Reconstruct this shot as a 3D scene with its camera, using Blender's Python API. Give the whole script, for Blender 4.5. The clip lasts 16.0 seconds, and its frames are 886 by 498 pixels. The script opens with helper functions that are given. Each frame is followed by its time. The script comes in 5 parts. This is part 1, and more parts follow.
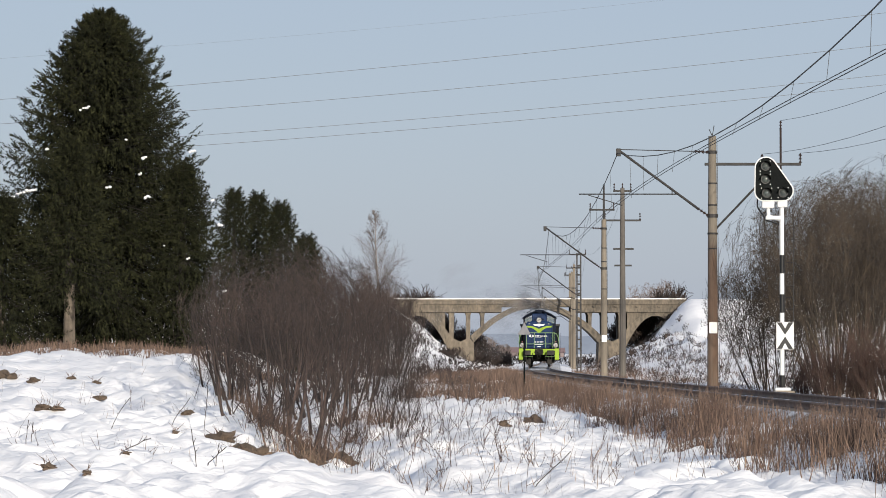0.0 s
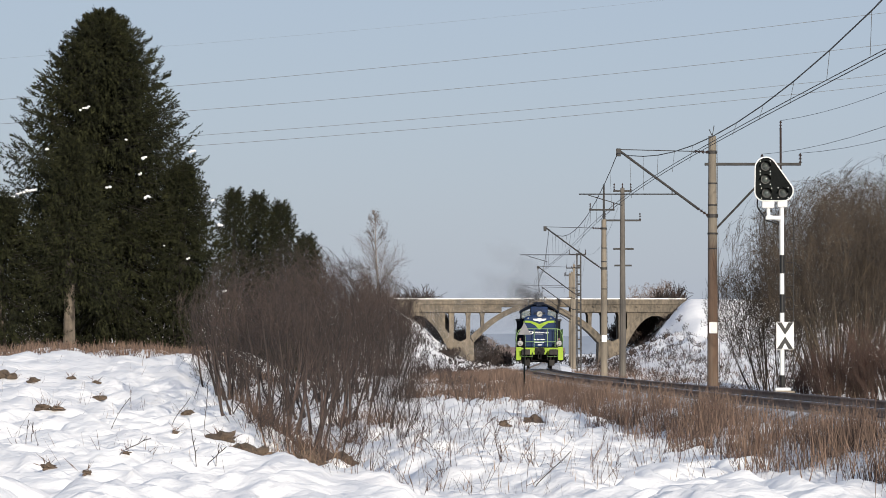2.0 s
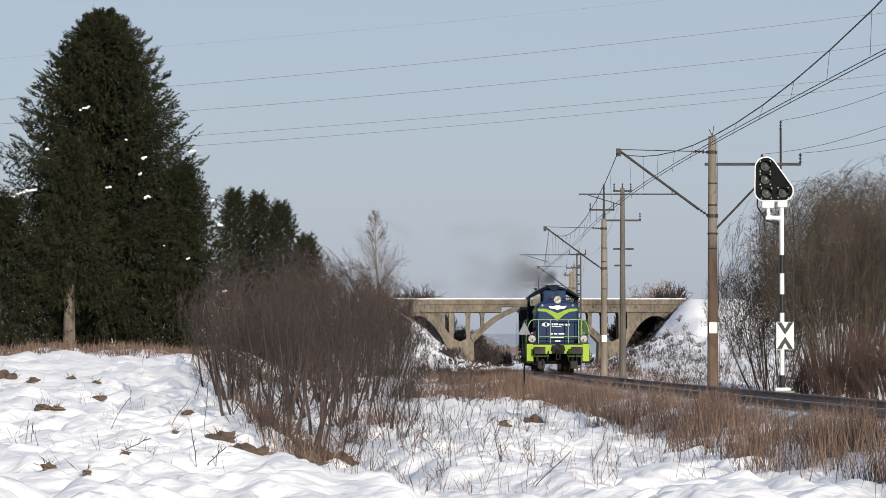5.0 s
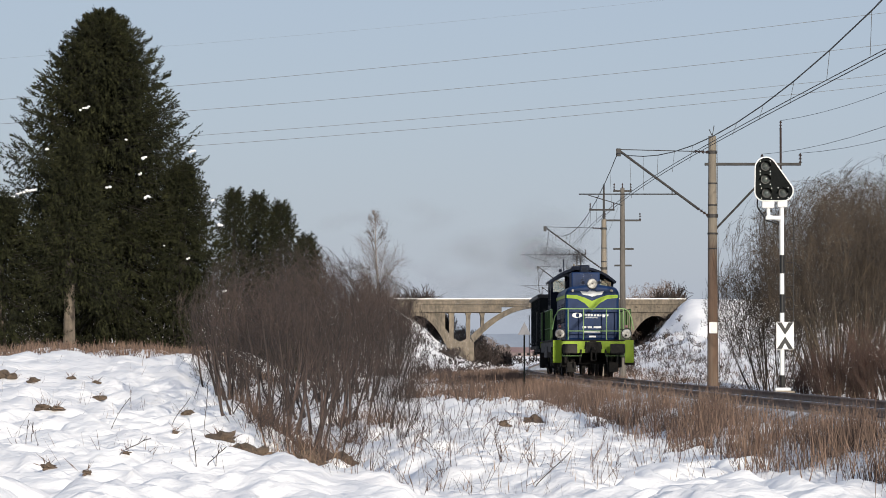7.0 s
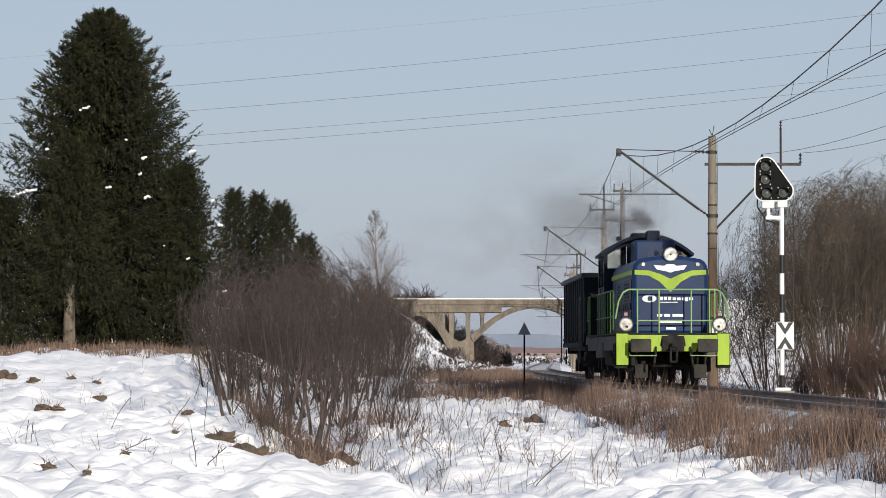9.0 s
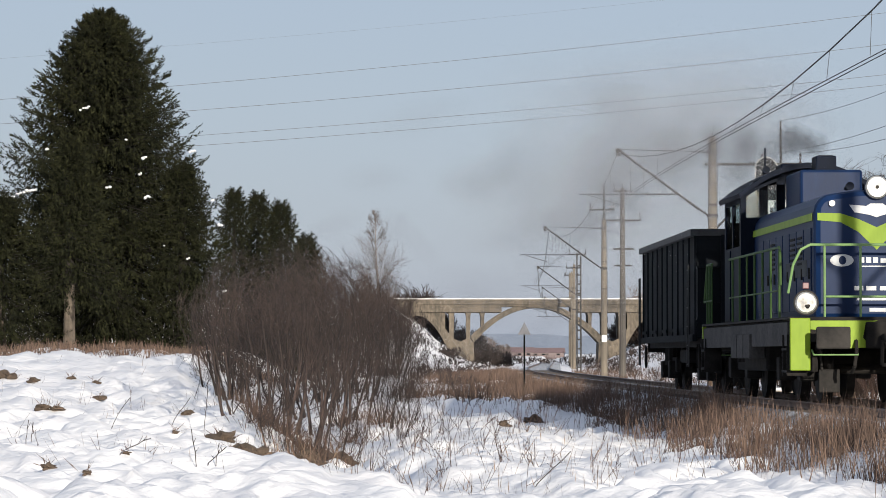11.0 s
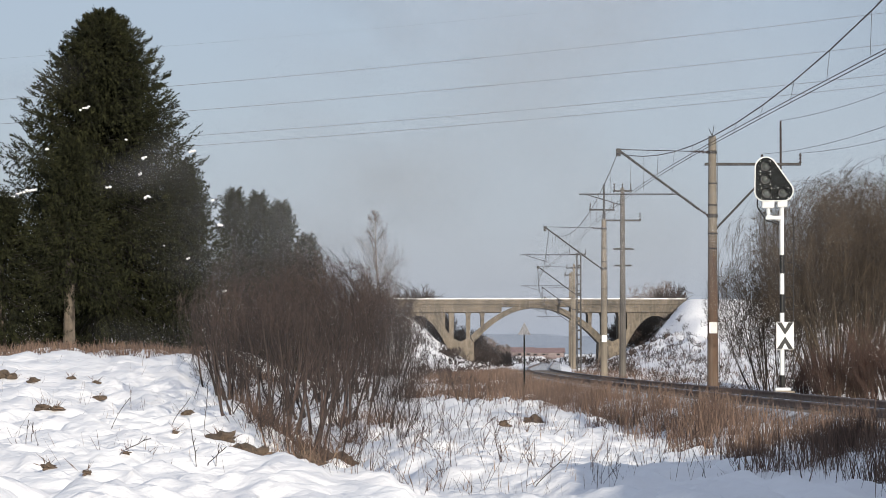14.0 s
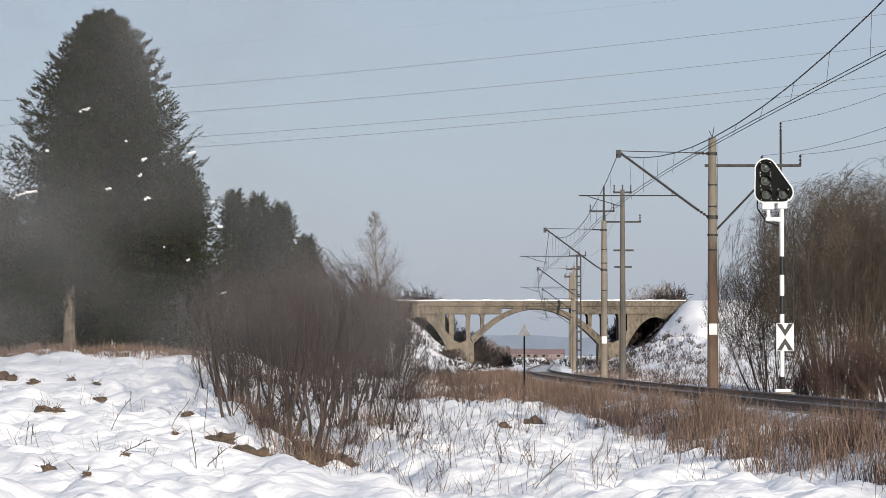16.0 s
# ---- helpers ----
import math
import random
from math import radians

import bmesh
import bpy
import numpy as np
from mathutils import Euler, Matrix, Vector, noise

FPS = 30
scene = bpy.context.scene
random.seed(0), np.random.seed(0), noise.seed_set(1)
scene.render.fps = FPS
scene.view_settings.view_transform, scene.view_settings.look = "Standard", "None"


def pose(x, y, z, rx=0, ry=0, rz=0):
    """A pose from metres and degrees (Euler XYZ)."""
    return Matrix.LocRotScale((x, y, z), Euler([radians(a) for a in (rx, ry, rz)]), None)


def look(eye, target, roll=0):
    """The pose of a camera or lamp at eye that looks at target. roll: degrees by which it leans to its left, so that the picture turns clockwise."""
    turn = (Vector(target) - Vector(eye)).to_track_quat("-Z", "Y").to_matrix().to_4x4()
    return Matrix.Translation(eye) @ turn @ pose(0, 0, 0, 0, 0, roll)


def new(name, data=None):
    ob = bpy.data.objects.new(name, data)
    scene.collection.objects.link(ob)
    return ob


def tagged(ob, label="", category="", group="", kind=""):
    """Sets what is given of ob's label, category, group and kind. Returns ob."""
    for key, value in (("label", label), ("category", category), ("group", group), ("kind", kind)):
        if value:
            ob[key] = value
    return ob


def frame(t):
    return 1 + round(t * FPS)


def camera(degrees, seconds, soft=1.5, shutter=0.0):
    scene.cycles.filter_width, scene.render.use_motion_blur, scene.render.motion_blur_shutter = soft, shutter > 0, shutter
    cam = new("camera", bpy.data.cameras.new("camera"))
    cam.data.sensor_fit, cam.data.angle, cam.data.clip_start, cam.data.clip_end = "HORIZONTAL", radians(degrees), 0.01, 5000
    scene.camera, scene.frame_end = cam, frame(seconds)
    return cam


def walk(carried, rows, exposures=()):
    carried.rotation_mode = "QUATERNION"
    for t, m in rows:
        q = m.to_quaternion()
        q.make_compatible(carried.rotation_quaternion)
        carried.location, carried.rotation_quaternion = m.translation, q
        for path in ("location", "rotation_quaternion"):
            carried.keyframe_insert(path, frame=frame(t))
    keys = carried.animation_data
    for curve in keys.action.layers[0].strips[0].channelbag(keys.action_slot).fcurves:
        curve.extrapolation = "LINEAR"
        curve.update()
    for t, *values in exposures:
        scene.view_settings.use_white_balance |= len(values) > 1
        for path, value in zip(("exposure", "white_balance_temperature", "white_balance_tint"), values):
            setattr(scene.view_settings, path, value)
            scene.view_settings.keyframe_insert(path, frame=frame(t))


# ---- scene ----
# ---------------------------------------------------------------- camera
# z = 0 is the top of the rails, y runs away from the camera along the line
EYE = (0.0, 0.0, 0.75)
TILT = 91.82
cam = camera(14.89, 16.0, 0.75)
walk(cam, [(0.0, pose(*EYE, TILT)), (15.5, pose(*EYE, TILT)), (16.0, pose(*EYE, TILT + 0.024))], [(0.0, 0.35), (16.0, 0.35)])

# ---------------------------------------------------------------- light
SUN_DIR = Vector((0.26, -0.945, 0.212)).normalized()   # towards the sun
world = bpy.data.worlds.new("winter_sky")
scene.world = world
world.use_nodes = True
wn = world.node_tree.nodes
sky = wn.new("ShaderNodeTexSky")
sky.sky_type, sky.sun_disc = "NISHITA", False
sky.sun_elevation = math.asin(SUN_DIR.z)
sky.sun_rotation = math.atan2(SUN_DIR.x, SUN_DIR.y)
sky.air_density, sky.dust_density, sky.ozone_density = 1.0, 1.0, 1.5
wn["Background"].inputs["Strength"].default_value = 0.105
haze = wn.new("ShaderNodeMix")             # a pale winter haze over the whole sky
haze.data_type = "RGBA"
haze.inputs["Factor"].default_value = 0.78
haze.inputs[7].default_value = (2.93, 3.42, 4.55, 1)
world.node_tree.links.new(sky.outputs["Color"], haze.inputs[6])
world.node_tree.links.new(haze.outputs[2], wn["Background"].inputs["Color"])
sun = new("sun", bpy.data.lights.new("sun", "SUN"))
sun.data.energy, sun.data.angle, sun.data.color = 5.0, radians(0.53), (1.0, 0.93, 0.82)
sun.matrix_world = look(SUN_DIR * 100, (0, 0, 0))
scene.cycles.transparent_max_bounces = 256

# ---------------------------------------------------------------- materials
def mat(name, c1, c2=None, scale=4.0, rough=0.7, metal=0.0, bump=0.0, bump_scale=40.0, streak=1.0, vary=0.0, spec=0.5, fine=0.25, depth=0.02):
    """Two colours mixed by a coarse and a fine noise, with a fine relief. streak stretches the noise along z."""
    m = bpy.data.materials.new(name)
    m.use_nodes = True
    nd, ln = m.node_tree.nodes, m.node_tree.links
    b = nd["Principled BSDF"]
    b.inputs["Roughness"].default_value, b.inputs["Metallic"].default_value = rough, metal
    b.inputs["Specular IOR Level"].default_value = spec
    c2 = c2 or c1
    tc, mp = nd.new("ShaderNodeTexCoord"), nd.new("ShaderNodeMapping")
    mp.inputs["Scale"].default_value = (1, 1, 1 / streak)
    ln.new(tc.outputs["Object"], mp.inputs["Vector"])
    n1, n2 = nd.new("ShaderNodeTexNoise"), nd.new("ShaderNodeTexNoise")
    n1.inputs["Scale"].default_value, n1.inputs["Detail"].default_value = scale, 5
    n2.inputs["Scale"].default_value, n2.inputs["Detail"].default_value = scale * 9, 4
    ln.new(mp.outputs[0], n1.inputs["Vector"]), ln.new(mp.outputs[0], n2.inputs["Vector"])
    mx = nd.new("ShaderNodeMix")
    mx.inputs["Factor"].default_value = fine
    ln.new(n1.outputs["Fac"], mx.inputs["A"]), ln.new(n2.outputs["Fac"], mx.inputs["B"])
    rp = nd.new("ShaderNodeValToRGB")
    rp.color_ramp.elements[0].position, rp.color_ramp.elements[1].position = 0.36, 0.64
    rp.color_ramp.elements[0].color, rp.color_ramp.elements[1].color = (*c1, 1), (*c2, 1)
    ln.new(mx.outputs["Result"], rp.inputs["Fac"])
    out = rp.outputs["Color"]
    if vary:
        geo, hs = nd.new("ShaderNodeNewGeometry"), nd.new("ShaderNodeHueSaturation")
        mr = nd.new("ShaderNodeMapRange")
        mr.inputs["To Min"].default_value, mr.inputs["To Max"].default_value = 1 - vary, 1 + vary
        ln.new(geo.outputs["Random Per Island"], mr.inputs["Value"])
        ln.new(mr.outputs["Result"], hs.inputs["Value"]), ln.new(out, hs.inputs["Color"])
        out = hs.outputs["Color"]
    ln.new(out, b.inputs["Base Color"])
    if bump:
        n3, bp = nd.new("ShaderNodeTexNoise"), nd.new("ShaderNodeBump")
        n3.inputs["Scale"].default_value, n3.inputs["Detail"].default_value = bump_scale, 5
        bp.inputs["Strength"].default_value, bp.inputs["Distance"].default_value = bump, depth
        ln.new(mp.outputs[0], n3.inputs["Vector"]), ln.new(n3.outputs["Fac"], bp.inputs["Height"])
        ln.new(bp.outputs["Normal"], b.inputs["Normal"])
    return m


SNOW = mat("snow", (0.80, 0.778, 0.765), (0.87, 0.85, 0.828), 0.6, 0.85, bump=0.9, bump_scale=3.6, depth=0.05)
STONE_SNOW = mat("snowy_ballast", (0.70, 0.71, 0.73), (0.10, 0.09, 0.08), 1.6, 0.95, bump=0.8, bump_scale=14)
BARK = mat("grey_brown_bark", (0.05, 0.04, 0.031), (0.125, 0.10, 0.075), 3, 0.95, vary=0.3)
TWIG = mat("bare_twigs", (0.015, 0.0105, 0.009), (0.047, 0.031, 0.0255), 0.8, 0.9, vary=0.85)
WILLOW = mat("willow_twigs", (0.027, 0.020, 0.0145), (0.066, 0.048, 0.031), 0.8, 0.9, vary=0.6)
REDTWIG = mat("red_twigs", (0.036, 0.021, 0.016), (0.078, 0.042, 0.03), 0.8, 0.9, vary=0.4)
# spruce bark darkened in colour, standing in for shade inside the crown
LIMB = mat("shaded_spruce_limb", (0.012, 0.010, 0.008), (0.025, 0.02, 0.016), 3, 0.95)
BIRCH = mat("birch_twigs", (0.085, 0.07, 0.065), (0.14, 0.118, 0.108), 0.8, 0.9, vary=0.3)
NEEDLE = mat("spruce_needles", (0.0072, 0.0085, 0.0036), (0.0225, 0.0235, 0.0092), 1.3, 0.85, vary=0.55, spec=0.15)
STRAW = mat("dry_reddish_grass", (0.06, 0.037, 0.028), (0.15, 0.098, 0.07), 0.5, 0.9, vary=0.4)
PALE_BARK = mat("pale_birch_bark", (0.30, 0.27, 0.25), (0.09, 0.08, 0.075), 2.5, 0.9)
PALE_STRAW = mat("pale_dry_stalks", (0.10, 0.065, 0.042), (0.19, 0.13, 0.085), 0.9, 0.9, vary=0.4)
EARTH = mat("bare_earth", (0.035, 0.026, 0.019), (0.10, 0.07, 0.048), 6, 0.95, bump=0.8)
CONCRETE = mat("weathered_concrete", (0.095, 0.08, 0.062), (0.175, 0.147, 0.112), 1.2, 0.9, bump=0.3, streak=3)
POLE = mat("rust_streaked_concrete", (0.085, 0.073, 0.058), (0.155, 0.131, 0.10), 1.2, 0.9, bump=0.3, streak=3)


def rust_streak(m, top, rust):
    """Long brown runs below an iron band at the height top."""
    nd, ln = m.node_tree.nodes, m.node_tree.links
    b = nd["Principled BSDF"]
    src = b.inputs["Base Color"].links[0].from_socket
    tc, sp, mp = nd.new("ShaderNodeTexCoord"), nd.new("ShaderNodeSeparateXYZ"), nd.new("ShaderNodeMapping")
    mp.inputs["Scale"].default_value = (9, 9, 0.35)
    ln.new(tc.outputs["Object"], sp.inputs[0]), ln.new(tc.outputs["Object"], mp.inputs["Vector"])
    nz, low, mul, mx = nd.new("ShaderNodeTexNoise"), nd.new("ShaderNodeMapRange"), nd.new("ShaderNodeMath"), nd.new("ShaderNodeMix")
    nz.inputs["Scale"].default_value, nz.inputs["Detail"].default_value = 1.0, 4
    ln.new(mp.outputs[0], nz.inputs["Vector"])
    for k, v in (("From Min", top + 0.1), ("From Max", top - 0.9), ("To Min", 0.0), ("To Max", 1.9)):
        low.inputs[k].default_value = v
    ln.new(sp.outputs["Z"], low.inputs["Value"])
    mul.operation, mul.use_clamp = "MULTIPLY", True
    ln.new(low.outputs["Result"], mul.inputs[0]), ln.new(nz.outputs["Fac"], mul.inputs[1])
    mx.data_type = "RGBA"
    mx.inputs[7].default_value = (*rust, 1)
    ln.new(mul.outputs[0], mx.inputs["Factor"]), ln.new(src, mx.inputs[6]), ln.new(mx.outputs[2], b.inputs["Base Color"])


rust_streak(POLE, 4.7, (0.085, 0.052, 0.034))
GREY_POLE = mat("dark_grey_concrete", (0.045, 0.04, 0.035), (0.095, 0.083, 0.07), 1.2, 0.9, bump=0.3, streak=3)
BRIDGE = mat("ochre_concrete", (0.038, 0.033, 0.027), (0.15, 0.122, 0.09), 0.45, 0.95, bump=0.5, bump_scale=5, streak=2.2, fine=0.5)
STEEL_DARK = mat("dark_galvanised_steel", (0.014, 0.013, 0.013), (0.032, 0.029, 0.027), 3, 0.7, 0.3)
WIRE = mat("weathered_wire", (0.03, 0.03, 0.03), (0.05, 0.048, 0.045), 2, 0.7, 0.2)
WIRE_FAR = mat("dull_aluminium_wire", (0.10, 0.105, 0.11), (0.13, 0.135, 0.14), 2, 0.8, 0.2)
RAIL = mat("rusty_rail", (0.12, 0.08, 0.062), (0.21, 0.15, 0.115), 3, 0.7, 0.2)
RAILTOP = mat("polished_rail_head", (0.35, 0.35, 0.36), (0.5, 0.5, 0.5), 3, 0.25, 1.0)
SLEEPER = mat("dark_sleeper", (0.05, 0.042, 0.036), (0.11, 0.09, 0.075), 4, 0.95, bump=0.4)
CERAMIC = mat("brown_glazed_ceramic", (0.018, 0.012, 0.010), (0.03, 0.018, 0.014), 5, 0.35, spec=0.3)
WHITE = mat("white_enamel", (0.46, 0.46, 0.45), (0.55, 0.55, 0.54), 2, 0.6, fine=0.4)
BLACK = mat("black_enamel", (0.006, 0.006, 0.006), (0.012, 0.012, 0.012), 4, 0.5, spec=0.25)
BOARD = mat("black_signal_board", (0.0028, 0.0036, 0.0036), (0.005, 0.006, 0.006), 4, 0.7, spec=0.06)
BLUE = mat("deep_blue_paint", (0.0018, 0.0115, 0.042), (0.0035, 0.0175, 0.062), 1.5, 0.45, spec=0.12, streak=4, bump=0.05, bump_scale=3)
NAVY = mat("dark_navy_paint", (0.002, 0.0045, 0.011), (0.0045, 0.008, 0.019), 1.5, 0.6, spec=0.08, streak=4)
LIME = mat("lime_green_paint", (0.14, 0.22, 0.009), (0.20, 0.29, 0.016), 2, 0.5, spec=0.2, streak=3)
# handrail green darkened for the side rails, their shade put into the colour
SHADE_RAIL = mat("shaded_green_handrail", (0.03, 0.065, 0.018), (0.05, 0.095, 0.028), 3, 0.6, spec=0.2)
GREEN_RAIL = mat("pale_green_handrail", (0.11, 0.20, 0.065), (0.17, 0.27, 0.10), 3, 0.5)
FRAME_GREY = mat("dusty_grey_frame", (0.016, 0.015, 0.014), (0.04, 0.036, 0.032), 2, 0.85, spec=0.2)
UNDER = mat("oily_black_running_gear", (0.005, 0.0046, 0.0043), (0.02, 0.0175, 0.0155), 4, 0.85, spec=0.2)
WHITE_PAINT = mat("white_lettering", (0.42, 0.43, 0.43), (0.5, 0.5, 0.5), 5, 0.6)
WAGON = mat("black_wagon_paint", (0.0026, 0.0036, 0.005), (0.0062, 0.0078, 0.0098), 1.2, 0.75, spec=0.1, streak=5)
WAGON_RIM = mat("dusty_grey_wagon_rim", (0.014, 0.0145, 0.015), (0.032, 0.032, 0.032), 2, 0.7)
SIGN_BACK = mat("dull_grey_sheet", (0.12, 0.12, 0.13), (0.16, 0.16, 0.17), 5, 0.7, spec=0.2)
# farmhouse colours with low contrast, distance haze painted in
RED_ROOF = mat("hazed_red_roof_tiles", (0.15, 0.10, 0.10), (0.19, 0.125, 0.12), 0.3, 0.9)
PLASTER = mat("hazed_reddish_plaster", (0.13, 0.10, 0.10), (0.17, 0.135, 0.13), 0.3, 0.9)
# the haze of the distance is mixed into this pale blue
FAR_WOOD = mat("haze_tinted_far_wood", (0.16, 0.19, 0.24), (0.20, 0.23, 0.28), 0.02, 1.0)
FAR_TWIG = mat("far_bare_crown", (0.13, 0.10, 0.09), (0.20, 0.16, 0.14), 0.5, 0.95, vary=0.3)
# lettering for the hood sides, dimmed in colour for their shade
DIM_LETTER = mat("shade-dimmed_lettering", (0.035, 0.04, 0.043), (0.06, 0.065, 0.07), 4, 0.7, spec=0.2)
DULL_RED = mat("dull_red_glass", (0.08, 0.022, 0.025), (0.12, 0.035, 0.035), 6, 0.4)
SILL_GREY = mat("dust-caked_grey_sill", (0.03, 0.029, 0.029), (0.075, 0.071, 0.068), 2.2, 0.9, spec=0.2, fine=0.5)
SEAT = mat("brown_seat_cloth", (0.008, 0.006, 0.005), (0.014, 0.010, 0.008), 8, 0.95, spec=0.1)


def glass(name, tint, rough=0.02, alpha=0.6):
    m = bpy.data.materials.new(name)
    m.use_nodes = True
    nd, ln = m.node_tree.nodes, m.node_tree.links
    gl, tr, mx = nd.new("ShaderNodeBsdfGlossy"), nd.new("ShaderNodeBsdfTransparent"), nd.new("ShaderNodeMixShader")
    gl.inputs["Roughness"].default_value = rough
    tr.inputs["Color"].default_value = (*tint, 1)
    mx.inputs["Fac"].default_value = 1 - alpha
    ln.new(tr.outputs[0], mx.inputs[1]), ln.new(gl.outputs[0], mx.inputs[2])
    ln.new(mx.outputs[0], nd["Material Output"].inputs["Surface"])
    return m


GLASS = glass("cab_window_glass", (0.78, 0.83, 0.83), 0.03, 0.93)
LENS = mat("silvered_lamp_glass", (0.16, 0.16, 0.155), (0.45, 0.45, 0.43), 9, 0.2, 0.5)
DARK_LENS = mat("unlit_dark_lens", (0.02, 0.025, 0.025), (0.05, 0.055, 0.05), 20, 0.08)


def smoke_mat(name, grey, top):
    """A soft sooty puff: thin towards its rim, broken up by noise."""
    m = bpy.data.materials.new(name)
    m.use_nodes = True
    nd, ln = m.node_tree.nodes, m.node_tree.links
    tc, ob = nd.new("ShaderNodeTexCoord"), nd.new("ShaderNodeObjectInfo")
    mp = nd.new("ShaderNodeMapping")
    mp.inputs["Scale"].default_value = (1, 0.0, 1)
    ln.new(tc.outputs["Object"], mp.inputs["Vector"])
    ds = nd.new("ShaderNodeVectorMath")
    ds.operation = "LENGTH"
    ln.new(mp.outputs[0], ds.inputs[0])
    fall = nd.new("ShaderNodeMapRange")
    fall.interpolation_type = "SMOOTHSTEP"
    for k, v in (("From Min", 0.96), ("From Max", 0.0), ("To Min", 0.0), ("To Max", top)):
        fall.inputs[k].default_value = v
    ln.new(ds.outputs["Value"], fall.inputs["Value"])
    nz = nd.new("ShaderNodeTexNoise")
    nz.noise_dimensions = "4D"
    nz.inputs["Scale"].default_value, nz.inputs["Detail"].default_value = 2.2, 5
    mw = nd.new("ShaderNodeMath")
    mw.operation, mw.inputs[1].default_value = "MULTIPLY", 50.0
    ln.new(ob.outputs["Random"], mw.inputs[0]), ln.new(mw.outputs[0], nz.inputs["W"])
    ln.new(tc.outputs["Object"], nz.inputs["Vector"])
    nr = nd.new("ShaderNodeMapRange")
    for k, v in (("From Min", 0.3), ("From Max", 0.7), ("To Min", 0.6), ("To Max", 1.0)):
        nr.inputs[k].default_value = v
    ln.new(nz.outputs["Fac"], nr.inputs["Value"])
    mul = nd.new("ShaderNodeMath")
    mul.operation = "MULTIPLY"
    ln.new(fall.outputs["Result"], mul.inputs[0]), ln.new(nr.outputs["Result"], mul.inputs[1])
    df, tr, mx = nd.new("ShaderNodeBsdfDiffuse"), nd.new("ShaderNodeBsdfTransparent"), nd.new("ShaderNodeMixShader")
    tl, ad = nd.new("ShaderNodeBsdfTranslucent"), nd.new("ShaderNodeMixShader")
    df.inputs["Color"].default_value = tl.inputs["Color"].default_value = (*grey, 1)
    ln.new(df.outputs[0], ad.inputs[1]), ln.new(tl.outputs[0], ad.inputs[2])
    ln.new(mul.outputs[0], mx.inputs["Fac"])
    ln.new(tr.outputs[0], mx.inputs[1]), ln.new(ad.outputs[0], mx.inputs[2])
    ln.new(mx.outputs[0], nd["Material Output"].inputs["Surface"])
    return m


DENSE_SMOKE = smoke_mat("fresh_soot", (0.06, 0.06, 0.065), 0.22)
SMOKE = smoke_mat("sooty_smoke", (0.10, 0.10, 0.105), 0.05)
HAZE = smoke_mat("thin_drifting_smoke", (0.20, 0.20, 0.21), 0.06)
VEIL = smoke_mat("thinnest_spreading_smoke", (0.30, 0.30, 0.31), 0.035)
# ---------------------------------------------------------------- mesh helpers
def part(name, bm, material, parent=None, label=""):
    me = bpy.data.meshes.new(name)
    if isinstance(bm, bmesh.types.BMesh):
        bm.to_mesh(me)
        bm.free()
    else:
        me.from_pydata(*bm)
    me.materials.append(material)
    ob = new(name, me)
    if parent:
        ob.parent = parent
    if label:
        ob["label"] = label
    return ob


def shade(ob):
    for p in ob.data.polygons:
        p.use_smooth = True
    return ob


def empty(name, m, label, category, group="", kind=""):
    e = new(name)
    e.empty_display_size = 0.2
    e.matrix_basis = m
    return tagged(e, label, category, group, kind)


def box(bm, x0, x1, y0, y1, z0, z1, bevel=0.0, m=None):
    r = bmesh.ops.create_cube(bm, size=1.0)
    vs = r["verts"]
    for v in vs:
        v.co = Vector((x0 + (v.co.x + 0.5) * (x1 - x0), y0 + (v.co.y + 0.5) * (y1 - y0), z0 + (v.co.z + 0.5) * (z1 - z0)))
    if m is not None:
        bmesh.ops.transform(bm, matrix=m, verts=vs)
    if bevel:
        es = list({e for v in vs for e in v.link_edges})
        bmesh.ops.bevel(bm, geom=es, offset=bevel, segments=2, affect="EDGES", profile=0.5)
    return bm


def boxes(*rows, bevel=0.0):
    bm = bmesh.new()
    for r in rows:
        box(bm, *r, bevel=bevel)
    return bm


def rod(bm, a, b, r0, r1=None, n=8):
    a, b = Vector(a), Vector(b)
    d = b - a
    m = Matrix.Translation((a + b) / 2) @ d.to_track_quat("Z", "Y").to_matrix().to_4x4()
    bmesh.ops.create_cone(bm, cap_ends=True, segments=n, radius1=r0, radius2=r0 if r1 is None else r1, depth=d.length, matrix=m)
    return bm


def rods(pairs, r, n=8):
    bm = bmesh.new()
    for a, b in pairs:
        rod(bm, a, b, r, None, n)
    return bm


def chain(points, r, n=8, bm=None):
    bm = bm or bmesh.new()
    for a, b in zip(points, points[1:]):
        rod(bm, a, b, r, None, n)
    return bm


def prism(outline, axis, lo, hi, bm=None, bevel=0.0):
    """A closed 2D outline pushed along axis (0: x, 1: y, 2: z)."""
    bm = bm or bmesh.new()
    def put(u, v, w):
        return ((w, u, v), (u, w, v), (u, v, w))[axis]
    a = [bm.verts.new(put(u, v, lo)) for u, v in outline]
    b = [bm.verts.new(put(u, v, hi)) for u, v in outline]
    fs = [bm.faces.new(a), bm.faces.new(b[::-1])]
    n = len(a)
    for i in range(n):
        fs.append(bm.faces.new((a[i], b[i], b[(i + 1) % n], a[(i + 1) % n])))
    bmesh.ops.recalc_face_normals(bm, faces=fs)
    if bevel:
        bmesh.ops.bevel(bm, geom=list({e for f in fs[:2] for e in f.edges}), offset=bevel, segments=2, affect="EDGES", profile=0.5)
    return bm


